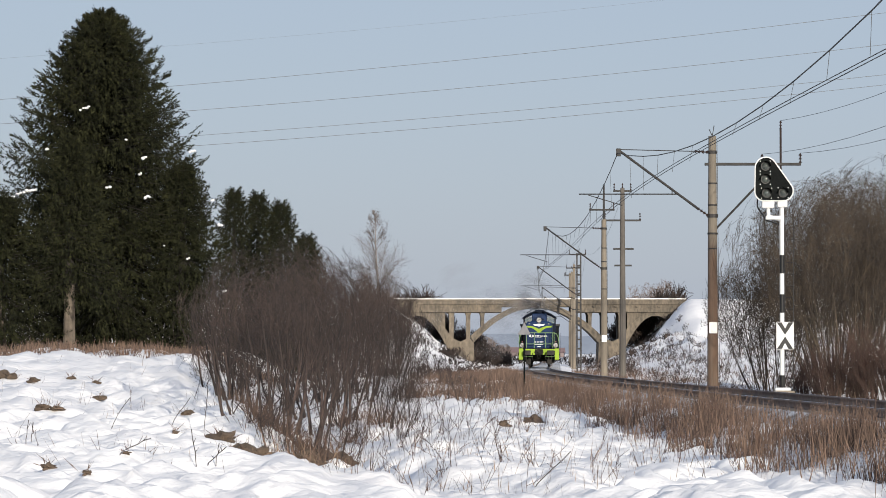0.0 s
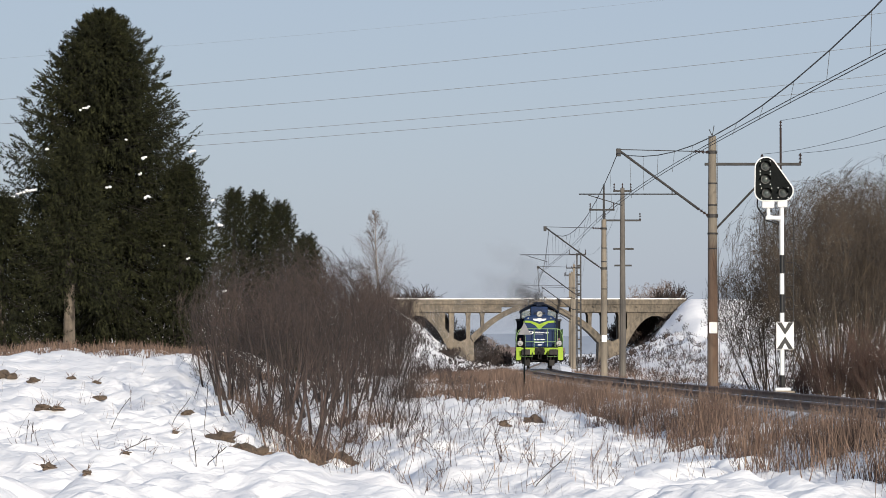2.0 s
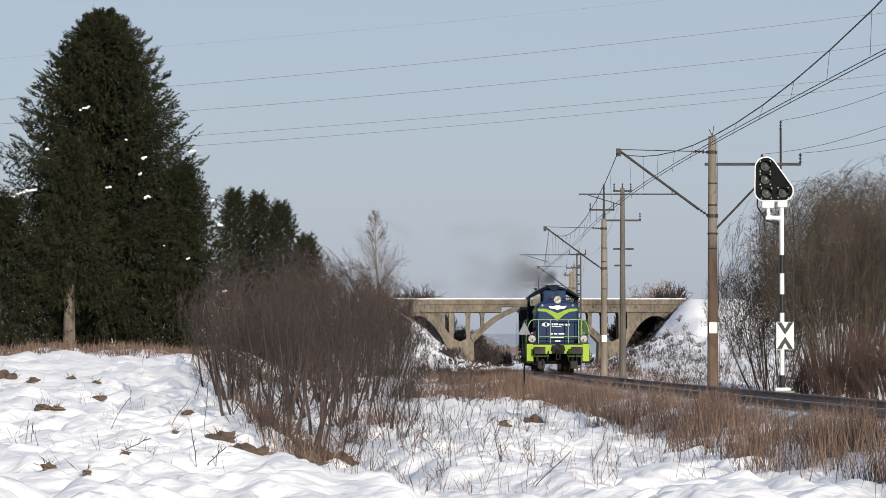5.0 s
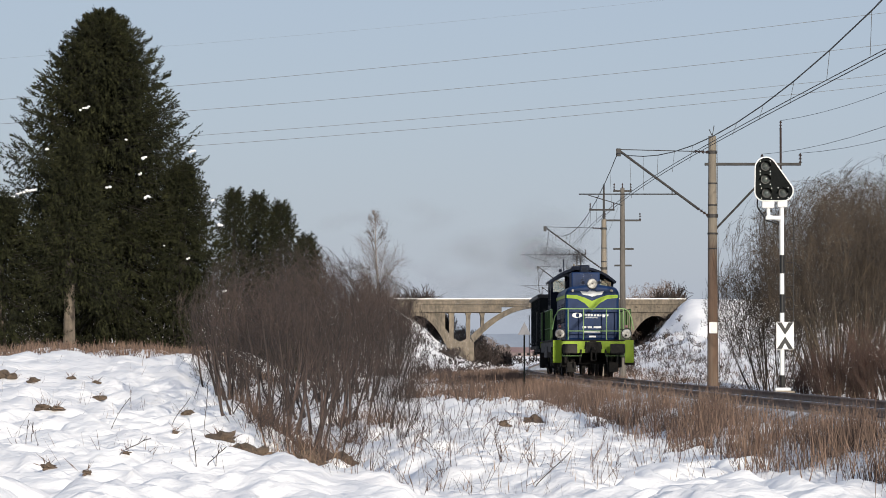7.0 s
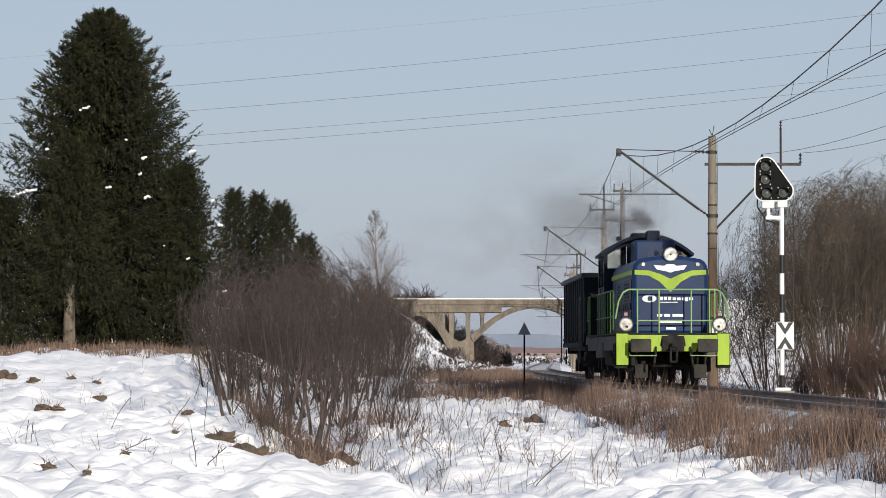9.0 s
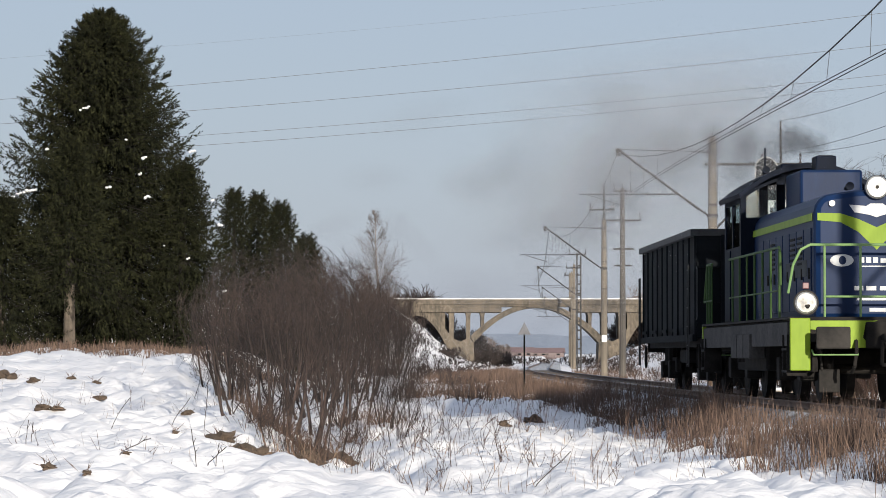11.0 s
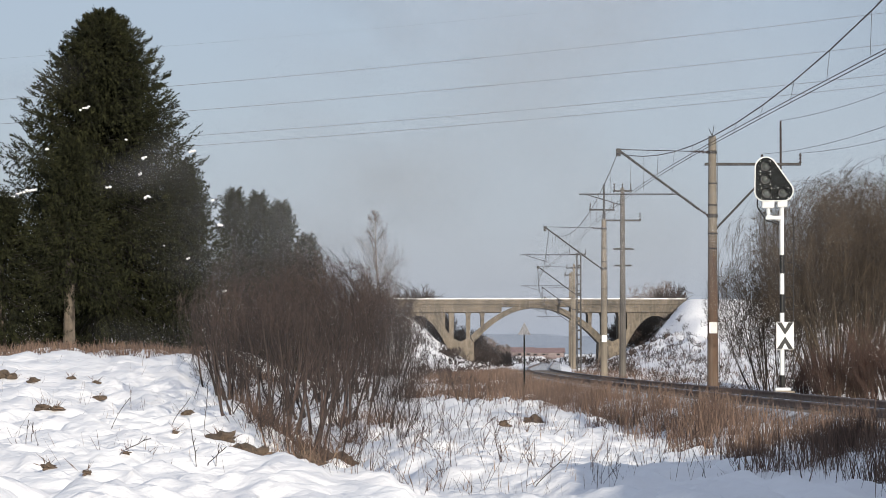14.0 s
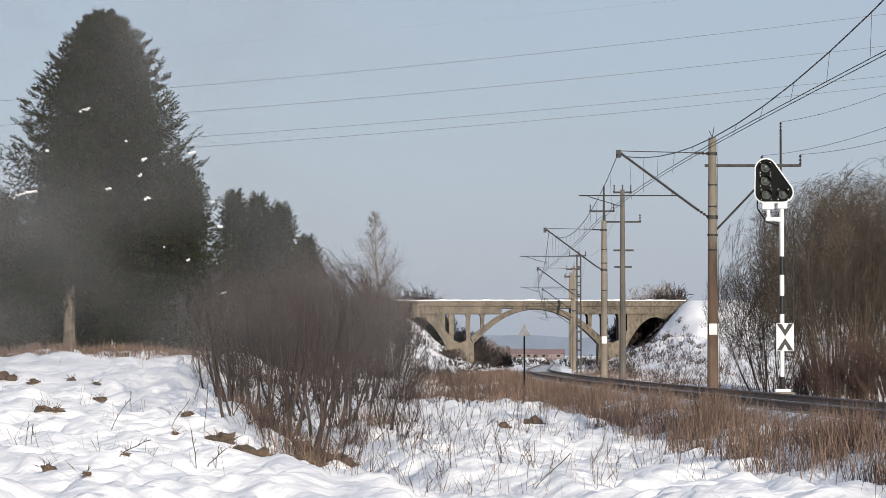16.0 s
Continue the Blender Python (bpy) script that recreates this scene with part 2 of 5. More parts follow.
def tubes(p0, p1, r0, r1, sides=3):
    """Many tapered twigs as one mesh: arrays of ends and radii."""
    p0, p1, r0, r1 = (np.asarray(a, float) for a in (p0, p1, r0, r1))
    n = len(p0)
    d = p1 - p0
    d /= np.linalg.norm(d, axis=1, keepdims=True) + 1e-9
    ref = np.where(np.abs(d[:, 2:3]) > 0.8, np.array([[1.0, 0, 0]]), np.array([[0, 0, 1.0]]))
    u = np.cross(d, ref)
    u /= np.linalg.norm(u, axis=1, keepdims=True) + 1e-9
    w = np.cross(d, u)
    vs = np.empty((n, sides * 2, 3))
    for k in range(sides):
        a = 2 * math.pi * k / sides
        off = u * math.cos(a) + w * math.sin(a)
        vs[:, k] = p0 + off * r0[:, None]
        vs[:, sides + k] = p1 + off * r1[:, None]
    base = (np.arange(n) * sides * 2)[:, None]
    fs = [np.concatenate([base + k, base + (k + 1) % sides, base + sides + (k + 1) % sides, base + sides + k], 1) for k in range(sides)]
    return fast_mesh(vs.reshape(-1, 3), np.concatenate(fs))


def blades(base, tip, width):
    """Thin three-sided leaves or stalks, each a bent triangle pair."""
    base, tip, width = (np.asarray(a, float) for a in (base, tip, width))
    n = len(base)
    d = tip - base
    side = np.cross(d, np.random.normal(size=(n, 3)))
    side /= np.linalg.norm(side, axis=1, keepdims=True) + 1e-9
    mid = base + d * 0.4
    off = np.cross(d, side)
    off /= np.linalg.norm(off, axis=1, keepdims=True) + 1e-9
    s = side * width[:, None]
    vs = np.stack([base, mid + s + off * width[:, None] * 0.5, tip, mid - s + off * width[:, None] * 0.5], 1).reshape(-1, 3)
    b = (np.arange(n) * 4)[:, None]
    return fast_mesh(vs, np.concatenate([b, b + 1, b + 2, b + 3], 1))


def fast_mesh(vs, quads):
    me = bpy.data.meshes.new("mesh")
    me.vertices.add(len(vs))
    me.vertices.foreach_set("co", np.asarray(vs, np.float32).ravel())
    me.loops.add(quads.size)
    me.loops.foreach_set("vertex_index", quads.astype(np.int32).ravel())
    me.polygons.add(len(quads))
    me.polygons.foreach_set("loop_start", np.arange(len(quads), dtype=np.int32) * 4)
    me.update(calc_edges=True)
    return me


def mesh_part(name, me, material, parent=None, label=""):
    me.name = name
    me.materials.append(material)
    ob = new(name, me)
    if parent:
        ob.parent = parent
    if label:
        ob["label"] = label
    return ob


def sstep(v, a, b):
    k = np.clip((v - a) / (b - a), 0, 1)
    return k * k * (3 - 2 * k)


# ---------------------------------------------------------------- the line of the track
def track_x(y):
    """Centre of the track: a wide curve that bends away to the right in the distance."""
    y = np.asarray(y, float)
    near = 5.45 + 1.62e-4 * (y - 150) ** 2
    return np.where(y > 255, 5.45 + 1.62e-4 * 105 ** 2 + 0.034 * (y - 255), near)


def track_at(y):
    """Place of the track centre and its heading (towards the camera) at the distance y."""
    x = float(track_x(y))
    slope = float(track_x(y + 0.5) - track_x(y - 0.5))
    return x, math.degrees(math.atan2(-1.0, -slope))


BRIDGE_Y = 385.0


def vnoise(x, y, seed=0):
    """Smooth value noise between -1 and 1 on a unit lattice."""
    x, y = np.asarray(x, float), np.asarray(y, float)
    xi, yi = np.floor(x), np.floor(y)
    fx, fy = x - xi, y - yi
    fx, fy = fx * fx * (3 - 2 * fx), fy * fy * (3 - 2 * fy)
    def h(a, b):
        v = np.sin(a * 127.1 + b * 311.7 + seed * 74.7) * 43758.5453
        return 2 * (v - np.floor(v)) - 1
    return (h(xi, yi) * (1 - fx) + h(xi + 1, yi) * fx) * (1 - fy) + (h(xi, yi + 1) * (1 - fx) + h(xi + 1, yi + 1) * fx) * fy


def lumps(x, y):
    """Lumpy, wind-crusted snow: hummocks at several sizes."""
    fade = 1 - sstep(y, 140, 260)
    x, y = 0.96 * x + 0.28 * y * 0.5, 0.96 * y - 0.28 * x
    a = 0.13 * vnoise(x * 0.42, y * 0.16, 1) + 0.17 * np.abs(vnoise(x * 0.8, y * 0.34, 2)) + 0.10 * vnoise(x * 1.5, y * 0.7, 3)
    b = 0.06 * vnoise(x * 2.9, y * 1.6, 4) + 0.04 * vnoise(x * 5.2 + y, y * 3.3, 5) - 0.05 * np.abs(vnoise(x * 3.7 + 9, y * 0.9, 23)) - 0.035 * np.abs(vnoise(x * 7.4 + 3, y * 2.1, 24))
    return (a + b) * fade


def crumbs(x, y):
    """Small broken crusts with sharp crests."""
    fade = 1 - sstep(y, 90, 140)
    return (0.05 - 0.12 * np.abs(vnoise(x * 1.9 + 0.4 * y, y * 0.9, 21)) - 0.07 * np.abs(vnoise(x * 4.1, y * 1.9, 22))) * fade


def wobble(x, y, seed=0.0):
    return (np.sin(x * 1.3 + y * 0.31 + seed) + np.sin(x * 0.57 - y * 0.83 + 2 * seed) + np.sin(x * 2.9 + y * 1.1 + 3 * seed) * 0.5
            + np.sin(-x * 1.9 + y * 0.47 + seed * 5) * 0.7) / 3.2


def bank_x(y):
    """The lip of the left field above the ditch."""
    return -1.9 - 0.085 * (np.clip(y, 30, 95) - 48) + 0.35 * np.sin(y * 0.22)


def ground_z(x, y):
    x, y = np.asarray(x, float), np.asarray(y, float)
    xt = track_x(y)
    dx = x - xt
    # foreground meadow, a little below the rails
    meadow = -0.72 + 0.06 * wobble(x * 0.5, y * 0.3) + lumps(x, y) + crumbs(x, y)
    meadow = meadow + 0.25 * sstep(y, 60, 200) - 0.2 * (1 - sstep(y, 10, 40))
    # left field rising behind its lip
    bx = bank_x(y)
    field = -0.84 + 1.72 * sstep(y, 20, 135) + 0.08 * wobble(x * 0.45, y * 0.25, 2.0) + 1.25 * lumps(x + 31, y) + 0.5 * crumbs(x * 0.8, y * 0.8)
    field = field - 0.9 * sstep(y, 150, 260)
    left = sstep(-(x - bx), -0.2, 1.1 + 0.03 * np.clip(y - 60, 0, 200))
    ditch = 0.35 * np.exp(-((x - bx - 0.9) / 0.8) ** 2) * (1 - sstep(y, 90, 140))
    z = meadow * (1 - left) + field * left - ditch
    # rises on both sides of the line before the bridge
    hill = sstep(dx, 3.4, 12.6) * sstep(y, 110, 300) * (1 - sstep(y, 380, 520))
    z = z + 2.7 * hill + hill * (0.45 * vnoise(x * 0.5, y * 0.2, 6) + 0.32 * vnoise(x * 1.1, y * 0.35, 7) - 0.3 * np.abs(vnoise(x * 1.6, y * 0.3, 27)))
    lhill = sstep(-dx, 5.7, 18.2) * sstep(y, 225, 330) * (1 - sstep(y, 380, 520))
    z = z + 5.3 * lhill + lhill * (0.45 * vnoise(x * 0.5, y * 0.2, 9) + 0.3 * vnoise(x * 1.4, y * 0.5, 19))
    # the road embankment that carries the bridge
    ramp = sstep(y, BRIDGE_Y - 40, BRIDGE_Y - 3) * (1 - sstep(y, BRIDGE_Y + 8, BRIDGE_Y + 34))
    gap = np.where(dx > 0, sstep(dx, 10.4, 16.6), sstep(-dx, 11.4, 22.0))
    z = z + ramp * gap * (1 - gap) * 4 * (0.5 * vnoise(x * 0.5, y * 0.3, 8) + 0.3 * vnoise(x * 1.4, y * 0.7, 10))
    z = z * (1 - ramp * gap) + 7.25 * ramp * gap
    # far land drops and rolls away
    z = z + 1.3 * sstep(y, 450, 900) + 3.0 * sstep(y, 1500, 3500)
    # track bed
    bed = 1 - sstep(np.abs(dx), 1.7, 3.0)
    z = z * (1 - bed) + (-0.31 + 0.05 * vnoise(x * 1.5, y * 0.8, 15)) * bed
    return z


def gz(x, y):
    return float(ground_z(x, y))


# ---------------------------------------------------------------- ground, track
def spread(marks):
    out = []
    for a, b, step in marks:
        out += list(np.arange(a, b, step))
    return np.array(out + [marks[-1][1]])


def build_ground():
    xs = spread([(-3000, -400, 200), (-400, -60, 17), (-60, -24, 2.0), (-24, -12, 0.5), (-12, -8, 0.2), (-8, 8, 0.1), (8, 12, 0.2), (12, 30, 0.3), (30, 40, 1.0), (40, 400, 18), (400, 3000, 200)])
    ys = spread([(-400, -20, 19), (-20, 20, 2.0), (20, 62, 0.15), (62, 80, 0.3), (80, 160, 0.7), (160, 420, 1.5), (420, 1000, 20), (1000, 4600, 150)])
    X, Y = np.meshgrid(xs, ys)
    Z = ground_z(X, Y)
    nx, ny = len(xs), len(ys)
    i = (np.arange(ny - 1)[:, None] * nx + np.arange(nx - 1)[None]).ravel()
    me = fast_mesh(np.stack([X, Y, Z], -1).reshape(-1, 3), np.stack([i, i + 1, i + 1 + nx, i + nx], 1))
    g = shade(mesh_part("ground", me, SNOW))
    tagged(g, "snow-covered rolling meadow with a shallow ditch", "ground", kind="structure")
    return g


build_ground()


def build_track():
    ys = np.concatenate([np.arange(-60, 420, 3.0), np.arange(420, 700, 20.0)])
    c = track_x(ys)
    tr = empty("railway_track", Matrix(), "single railway track on snowy ballast", "track", kind="structure")
    # ballast: a low trapezoid of stones half covered with snow
    offs, hs = (-1.85, -1.5, -1.3, 1.3, 1.5, 1.85), (-0.40, -0.22, -0.125, -0.125, -0.22, -0.40)
    xs = c[:, None] + np.array(offs)[None]
    vs = np.stack([xs, np.repeat(ys[:, None], 6, 1), np.repeat(np.array(hs)[None], len(ys), 0) + 0.0 * xs], -1)
    i = (np.arange(len(ys) - 1)[:, None] * 6 + np.arange(5)[None]).ravel()
    mesh_part("ballast", fast_mesh(vs.reshape(-1, 3), np.stack([i, i + 1, i + 7, i + 6], 1)), STONE_SNOW, tr, "ballast half covered with snow")
    # rails with foot, web and head
    prof = [(-0.07, -0.17), (0.07, -0.17), (0.07, -0.15), (0.012, -0.13), (0.012, -0.045), (0.036, -0.035), (0.036, -0.004), (-0.036, -0.004), (-0.036, -0.035), (-0.012, -0.045), (-0.012, -0.13), (-0.07, -0.15)]
    for side in (-0.7535, 0.7535):
        xs = c[:, None] + side + np.array([p[0] for p in prof])[None]
        zs = np.repeat(np.array([p[1] for p in prof])[None], len(ys), 0)
        n = len(prof)
        vs = np.stack([xs, np.repeat(ys[:, None], n, 1), zs], -1)
        q = [((np.arange(len(ys) - 1) * n)[:, None] + np.array([[k, (k + 1) % n, (k + 1) % n + n, k + n]])) for k in range(n)]
        r = mesh_part("rail", fast_mesh(vs.reshape(-1, 3), np.concatenate(q)), RAIL, tr)
        top = np.stack([c + side - 0.03, ys, 0 * ys], -1), np.stack([c + side + 0.03, ys, 0 * ys], -1)
        vs = np.stack(top, 1).reshape(-1, 3)
        i = np.arange(len(ys) - 1) * 2
        mesh_part("rail_head", fast_mesh(vs, np.stack([i, i + 1, i + 3, i + 2], 1)), RAILTOP, r, "polished running surface")
    sl = None
    for k in range(300):
        y = 38 + k * 0.6
        if sl is None:
            sl = part("sleeper", boxes((-1.3, 1.3, -0.12, 0.12, -0.28, -0.118), bevel=0.02), SLEEPER, tr)
            ob = sl
        else:
            ob = new("sleeper", sl.data)
            ob.parent = tr
        ob.matrix_basis = pose(float(track_x(y)), y, 0, 0, 0, track_at(y)[1] + 90)
    return tr


build_track()
# ---------------------------------------------------------------- road bridge
def build_bridge():
    b = empty("road_bridge", pose(0, BRIDGE_Y, 0), "ochre concrete arch road bridge with open spandrels and snowy deck", "bridge")
    y0, y1, mid = -3.2, 3.2, 10.5
    part("deck", boxes((-6.5, 27.5, y0 - 0.25, y1 + 0.25, 6.62, 6.95)), BRIDGE, b)
    part("edge_beam", boxes((-6.5, 6.6, y0, y1, 5.75, 6.615)), BRIDGE, b)
    part("edge_beam", boxes((14.4, 27.5, y0, y1, 5.75, 6.615)), BRIDGE, b)
    part("crown_wall", boxes((6.605, 14.395, y0 + 0.02, y1 - 0.02, 6.4, 6.615)), BRIDGE, b)
    part("parapet", boxes((-5.5, 27.4, y0 - 0.2, y0 - 0.02, 6.95, 7.22)), BRIDGE, b)
    part("parapet", boxes((-5.5, 27.4, y1 + 0.02, y1 + 0.2, 6.95, 7.22)), BRIDGE, b)
    for u in range(14):
        x = -5.2 + u * 2.45
        part("drain_block", boxes((x, x + 0.25, y0 - 0.3, y0 - 0.24, 6.35, 6.5)), BRIDGE, b)
    top = [(-5.5 + 0.45 * k, 7.31 + 0.03 * math.sin(k * 1.7) + 0.025 * math.sin(k * 0.6)) for k in range(74)]
    part("snow_cap", prism([(-5.5, 7.22), (27.35, 7.22)] + top[::-1], 1, y0 - 0.24, y0 + 0.1), SNOW, b, "snow lying on the parapet")
    part("snow_cap", boxes((-5.5, 27.4, y0 + 0.2, y1 - 0.2, 6.96, 7.3)), SNOW, b)
    # main arch ring
    def ring(cx, half, crown, rise, thick_c, thick_s, n=28):
        inner = [(cx + half * (2 * i / n - 1), crown - rise * (2 * i / n - 1) ** 2) for i in range(n + 1)]
        outer = [(cx + (half + 0.35) * (2 * i / n - 1), crown + thick_c - (rise - thick_s + thick_c) * (2 * i / n - 1) ** 2) for i in range(n + 1)]
        return inner + outer[::-1]
    part("main_arch", prism(ring(mid, 7.05, 6.27, 3.95, 0.52, 0.75), 1, y0 + 0.2, y1 - 0.2), BRIDGE, b)
    for s in (-1, 1):
        def mx(x):
            return mid + s * (x - mid)
        c = -2.95
        inner = [(c + 3.35 * u, 5.37 - 3.5 * u * u) for u in np.linspace(-1, 1, 20)]
        outer = [(c + 4.1 * u, 5.95 - 3.3 * u * u) for u in np.linspace(-1, 1, 20)]
        part("side_arch", prism([(mx(x), z) for x, z in inner + outer[::-1]], 1, y0 + 0.2, y1 - 0.2), BRIDGE, b)
        for o in (1, -1):       # solid wall between the side arch and the edge beam
            w = [(c + o * 4.1 * u, 5.95 - 3.3 * u * u) for u in np.linspace(0.1, 0.78, 9)]
            part("spandrel_wall", prism([(mx(x), z) for x, z in w + [(w[-1][0], 5.85), (w[0][0], 5.85)]], 1, y0 + 0.32, y1 - 0.32), BRIDGE, b)
        part("pier", prism([(mx(x), z) for x, z in ((0.35, -1.2), (3.6, -1.2), (3.45, 2.35), (2.95, 2.95), (2.6, 2.75), (1.95, 2.45), (1.3, 2.75), (0.95, 2.95), (0.4, 1.9))], 1, y0 + 0.1, y1 - 0.1), BRIDGE, b)
        for x, w, z0 in ((0.95, 0.48, 2.3), (2.85, 0.42, 2.5), (4.45, 0.36, 3.9)):
            part("spandrel_column", prism([(mx(x - w / 2), z0), (mx(x + w / 2), z0), (mx(x + w / 2 + 0.03), 5.4), (mx(x + w / 2 + 0.16), 5.76), (mx(x - w / 2 - 0.16), 5.76), (mx(x - w / 2 - 0.03), 5.4)], 1, y0 + 0.3, y1 - 0.3), BRIDGE, b)
        part("abutment", boxes((min(mx(-6.6), mx(-8.0)), max(mx(-6.6), mx(-8.0)), y0, y1, -1, 6.9)), BRIDGE, b)


build_bridge()


# ---------------------------------------------------------------- catenary poles and wires
POLES = (40.0, 109.0, 174.0, 250.0, 325.0, 377.0, 440.0)
TOPS = (7.85, 7.85, 7.8, 8.4, 9.6, 10.2, 11.6)


def insulator(bm, a, b, r=0.06, n=4):
    a, b = Vector(a), Vector(b)
    rod(bm, a, b, 0.02)
    for i in range(n):
        p = a.lerp(b, (i + 0.3) / n)
        q = a.lerp(b, (i + 0.8) / n)
        rod(bm, p, q, r, r * 0.5, 10)
    return bm


def catenary_pole(y, top, feeder):
    x = float(track_x(y)) + (2.72 if y == 174.0 else 2.95)
    base = gz(x, y)
    p = empty("catenary_pole", pose(x, y, 0), "weathered concrete railway pole with a steel wire bracket", "railway pole", "catenary poles")
    bm = bmesh.new()
    m = Matrix.Translation((0, 0, (top + base - 0.3) / 2))
    bmesh.ops.create_cone(bm, cap_ends=True, segments=12, radius1=0.19, radius2=0.125, depth=top - base + 0.3, matrix=m)
    if y == 250.0:      # a riveted steel mast of two channels
        bm.free()
        for u in (-0.14, 0.14):
            part("channel", boxes((u - 0.05, u + 0.05, -0.1, 0.1, base - 0.2, top), bevel=0.01), STEEL_DARK, p, "dark steel channel")
        for k in range(12):
            part("batten", boxes((-0.1, 0.1, -0.115, -0.1, base + 0.4 + k * 0.68, base + 0.52 + k * 0.68)), STEEL_DARK, p)
    else:
        part("mast", bm, POLE if feeder else CONCRETE, p)
    if y == 174.0:
        part("steel_extension", rod(bmesh.new(), (0, 0, 7.7), (0, 0, 9.6), 0.06, 0.045), STEEL_DARK, p, "thin dark steel extension")
    part("footing", boxes((-0.28, 0.28, -0.28, 0.28, base - 0.2, base + 0.12), bevel=0.03), CONCRETE, p)
    part("band", rod(bmesh.new(), (0, 0, 5.22), (0, 0, 5.34), 0.165, None, 12), STEEL_DARK, p)
    part("band", rod(bmesh.new(), (0, 0, 7.28), (0, 0, 7.38), 0.15, None, 12), STEEL_DARK, p)
    part("bracket_strut", rod(bmesh.new(), (-0.45, 0, 5.5), (-3.05, 0, 7.42), 0.04), STEEL_DARK, p)
    part("strut_insulator", insulator(bmesh.new(), (-0.12, 0, 5.28), (-0.5, 0, 5.54)), CERAMIC, p)
    part("tie_rod", rod(bmesh.new(), (-0.6, 0, 7.36), (-3.05, 0, 7.42), 0.014), STEEL_DARK, p)
    part("tie_insulator", insulator(bmesh.new(), (-0.12, 0, 7.33), (-0.6, 0, 7.36)), CERAMIC, p)
    part("registration_tube", rod(bmesh.new(), (-1.15, 0, 5.98), (-4.3, 0, 5.98), 0.02), STEEL_DARK, p)
    part("hanger", rod(bmesh.new(), (-1.3, 0, 6.1), (-1.3, 0, 5.95), 0.015), STEEL_DARK, p)
    part("steady_arm", rod(bmesh.new(), (-4.0, 0, 5.95), (-2.9, 0, 5.62), 0.014), STEEL_DARK, p)
    part("wire_clamp", boxes((-3.1, -2.95, -0.06, 0.06, 7.2, 7.45), bevel=0.01), STEEL_DARK, p)
    part("pole_spike", rods([((0, 0, top), (0.06, 0, top + 0.35)), ((0, 0, top), (-0.1, 0, top + 0.22))], 0.012), STEEL_DARK, p)
    part("earth_wire", rod(bmesh.new(), (0.22, -0.02, base), (0.15, -0.02, top - 0.1), 0.008), WIRE, p)
    if feeder:
        part("crossarm", boxes((-0.25, 2.85, -0.05, 0.05, 6.90, 6.99), bevel=0.01), STEEL_DARK, p)
        part("crossarm_brace", rod(bmesh.new(), (0.0, 0, 4.75), (2.05, 0, 6.9), 0.035), STEEL_DARK, p)
        for u, h in ((1.6, 0.32), (2.2, 1.4), (2.83, 0.35)):
            part("pin_insulator", insulator(bmesh.new(), (u, 0, 6.95), (u, 0, 6.95 + h), 0.06, 3) if h < 1 else rod(insulator(bmesh.new(), (u, 0, 6.95 + h - 0.3), (u, 0, 6.95 + h), 0.05, 3), (u, 0, 6.75), (u, 0, 6.95 + h - 0.25), 0.035), CERAMIC, p)
        part("brown_stain_band", rod(bmesh.new(), (0, 0, 4.68), (0, 0, 4.74), 0.168, None, 12), STEEL_DARK, p)
    else:
        za = max(8.3, top - 0.35)
        part("top_crossarm", boxes((-0.75, 0.55, -0.04, 0.04, za - 0.05, za + 0.04), bevel=0.01), STEEL_DARK, p)
        for u in (-0.7, 0.0, 0.5) if y > 174 else (-0.7, 0.5):
            part("pin_insulator", insulator(bmesh.new(), (u, 0, za), (u, 0, za + 0.34), 0.05, 3), CERAMIC, p)
    for z in (4.2, 5.6, 6.3):
        part("clamp", rod(bmesh.new(), (0, 0, z), (0, 0, z + 0.05), 0.172 - z * 0.004, None, 12), STEEL_DARK, p)
    if y in (109.0, 174.0):
        part("enamel_plate", boxes((-0.13, 0.13, -0.2, -0.185, 1.5, 1.86), bevel=0.004), WHITE, p, "white enamel plate")
    return p


for _i, _y in enumerate(POLES):
    catenary_pole(_y, TOPS[_i], _i < 2)


def sag_line(a, b, sag, n=14):
    a, b = Vector(a), Vector(b)
    return [a.lerp(b, i / n) - Vector((0, 0, 4 * sag * (i / n) * (1 - i / n))) for i in range(n + 1)]


def wire(name, points, r, label, material=WIRE, category="wire", group="", sides=5):
    """One unbroken round wire along the points."""
    p = np.array([tuple(q) for q in points])
    d = np.gradient(p, axis=0)
    d /= np.linalg.norm(d, axis=1, keepdims=True)
    ref = np.array([0.0, 0, 1]) if abs(d[0, 2]) < 0.8 else np.array([1.0, 0, 0])
    u = np.cross(d, ref)
    u /= np.linalg.norm(u, axis=1, keepdims=True)
    w = np.cross(d, u)
    vs = np.stack([p + r * (u * math.cos(2 * math.pi * k / sides) + w * math.sin(2 * math.pi * k / sides)) for k in range(sides)], 1).reshape(-1, 3)
    i = (np.arange(len(p) - 1) * sides)[:, None]
    q = np.concatenate([np.concatenate([i + k, i + (k + 1) % sides, i + sides + (k + 1) % sides, i + sides + k], 1) for k in range(sides)])
    return tagged(mesh_part(name, fast_mesh(vs, q), material), label, category, group)


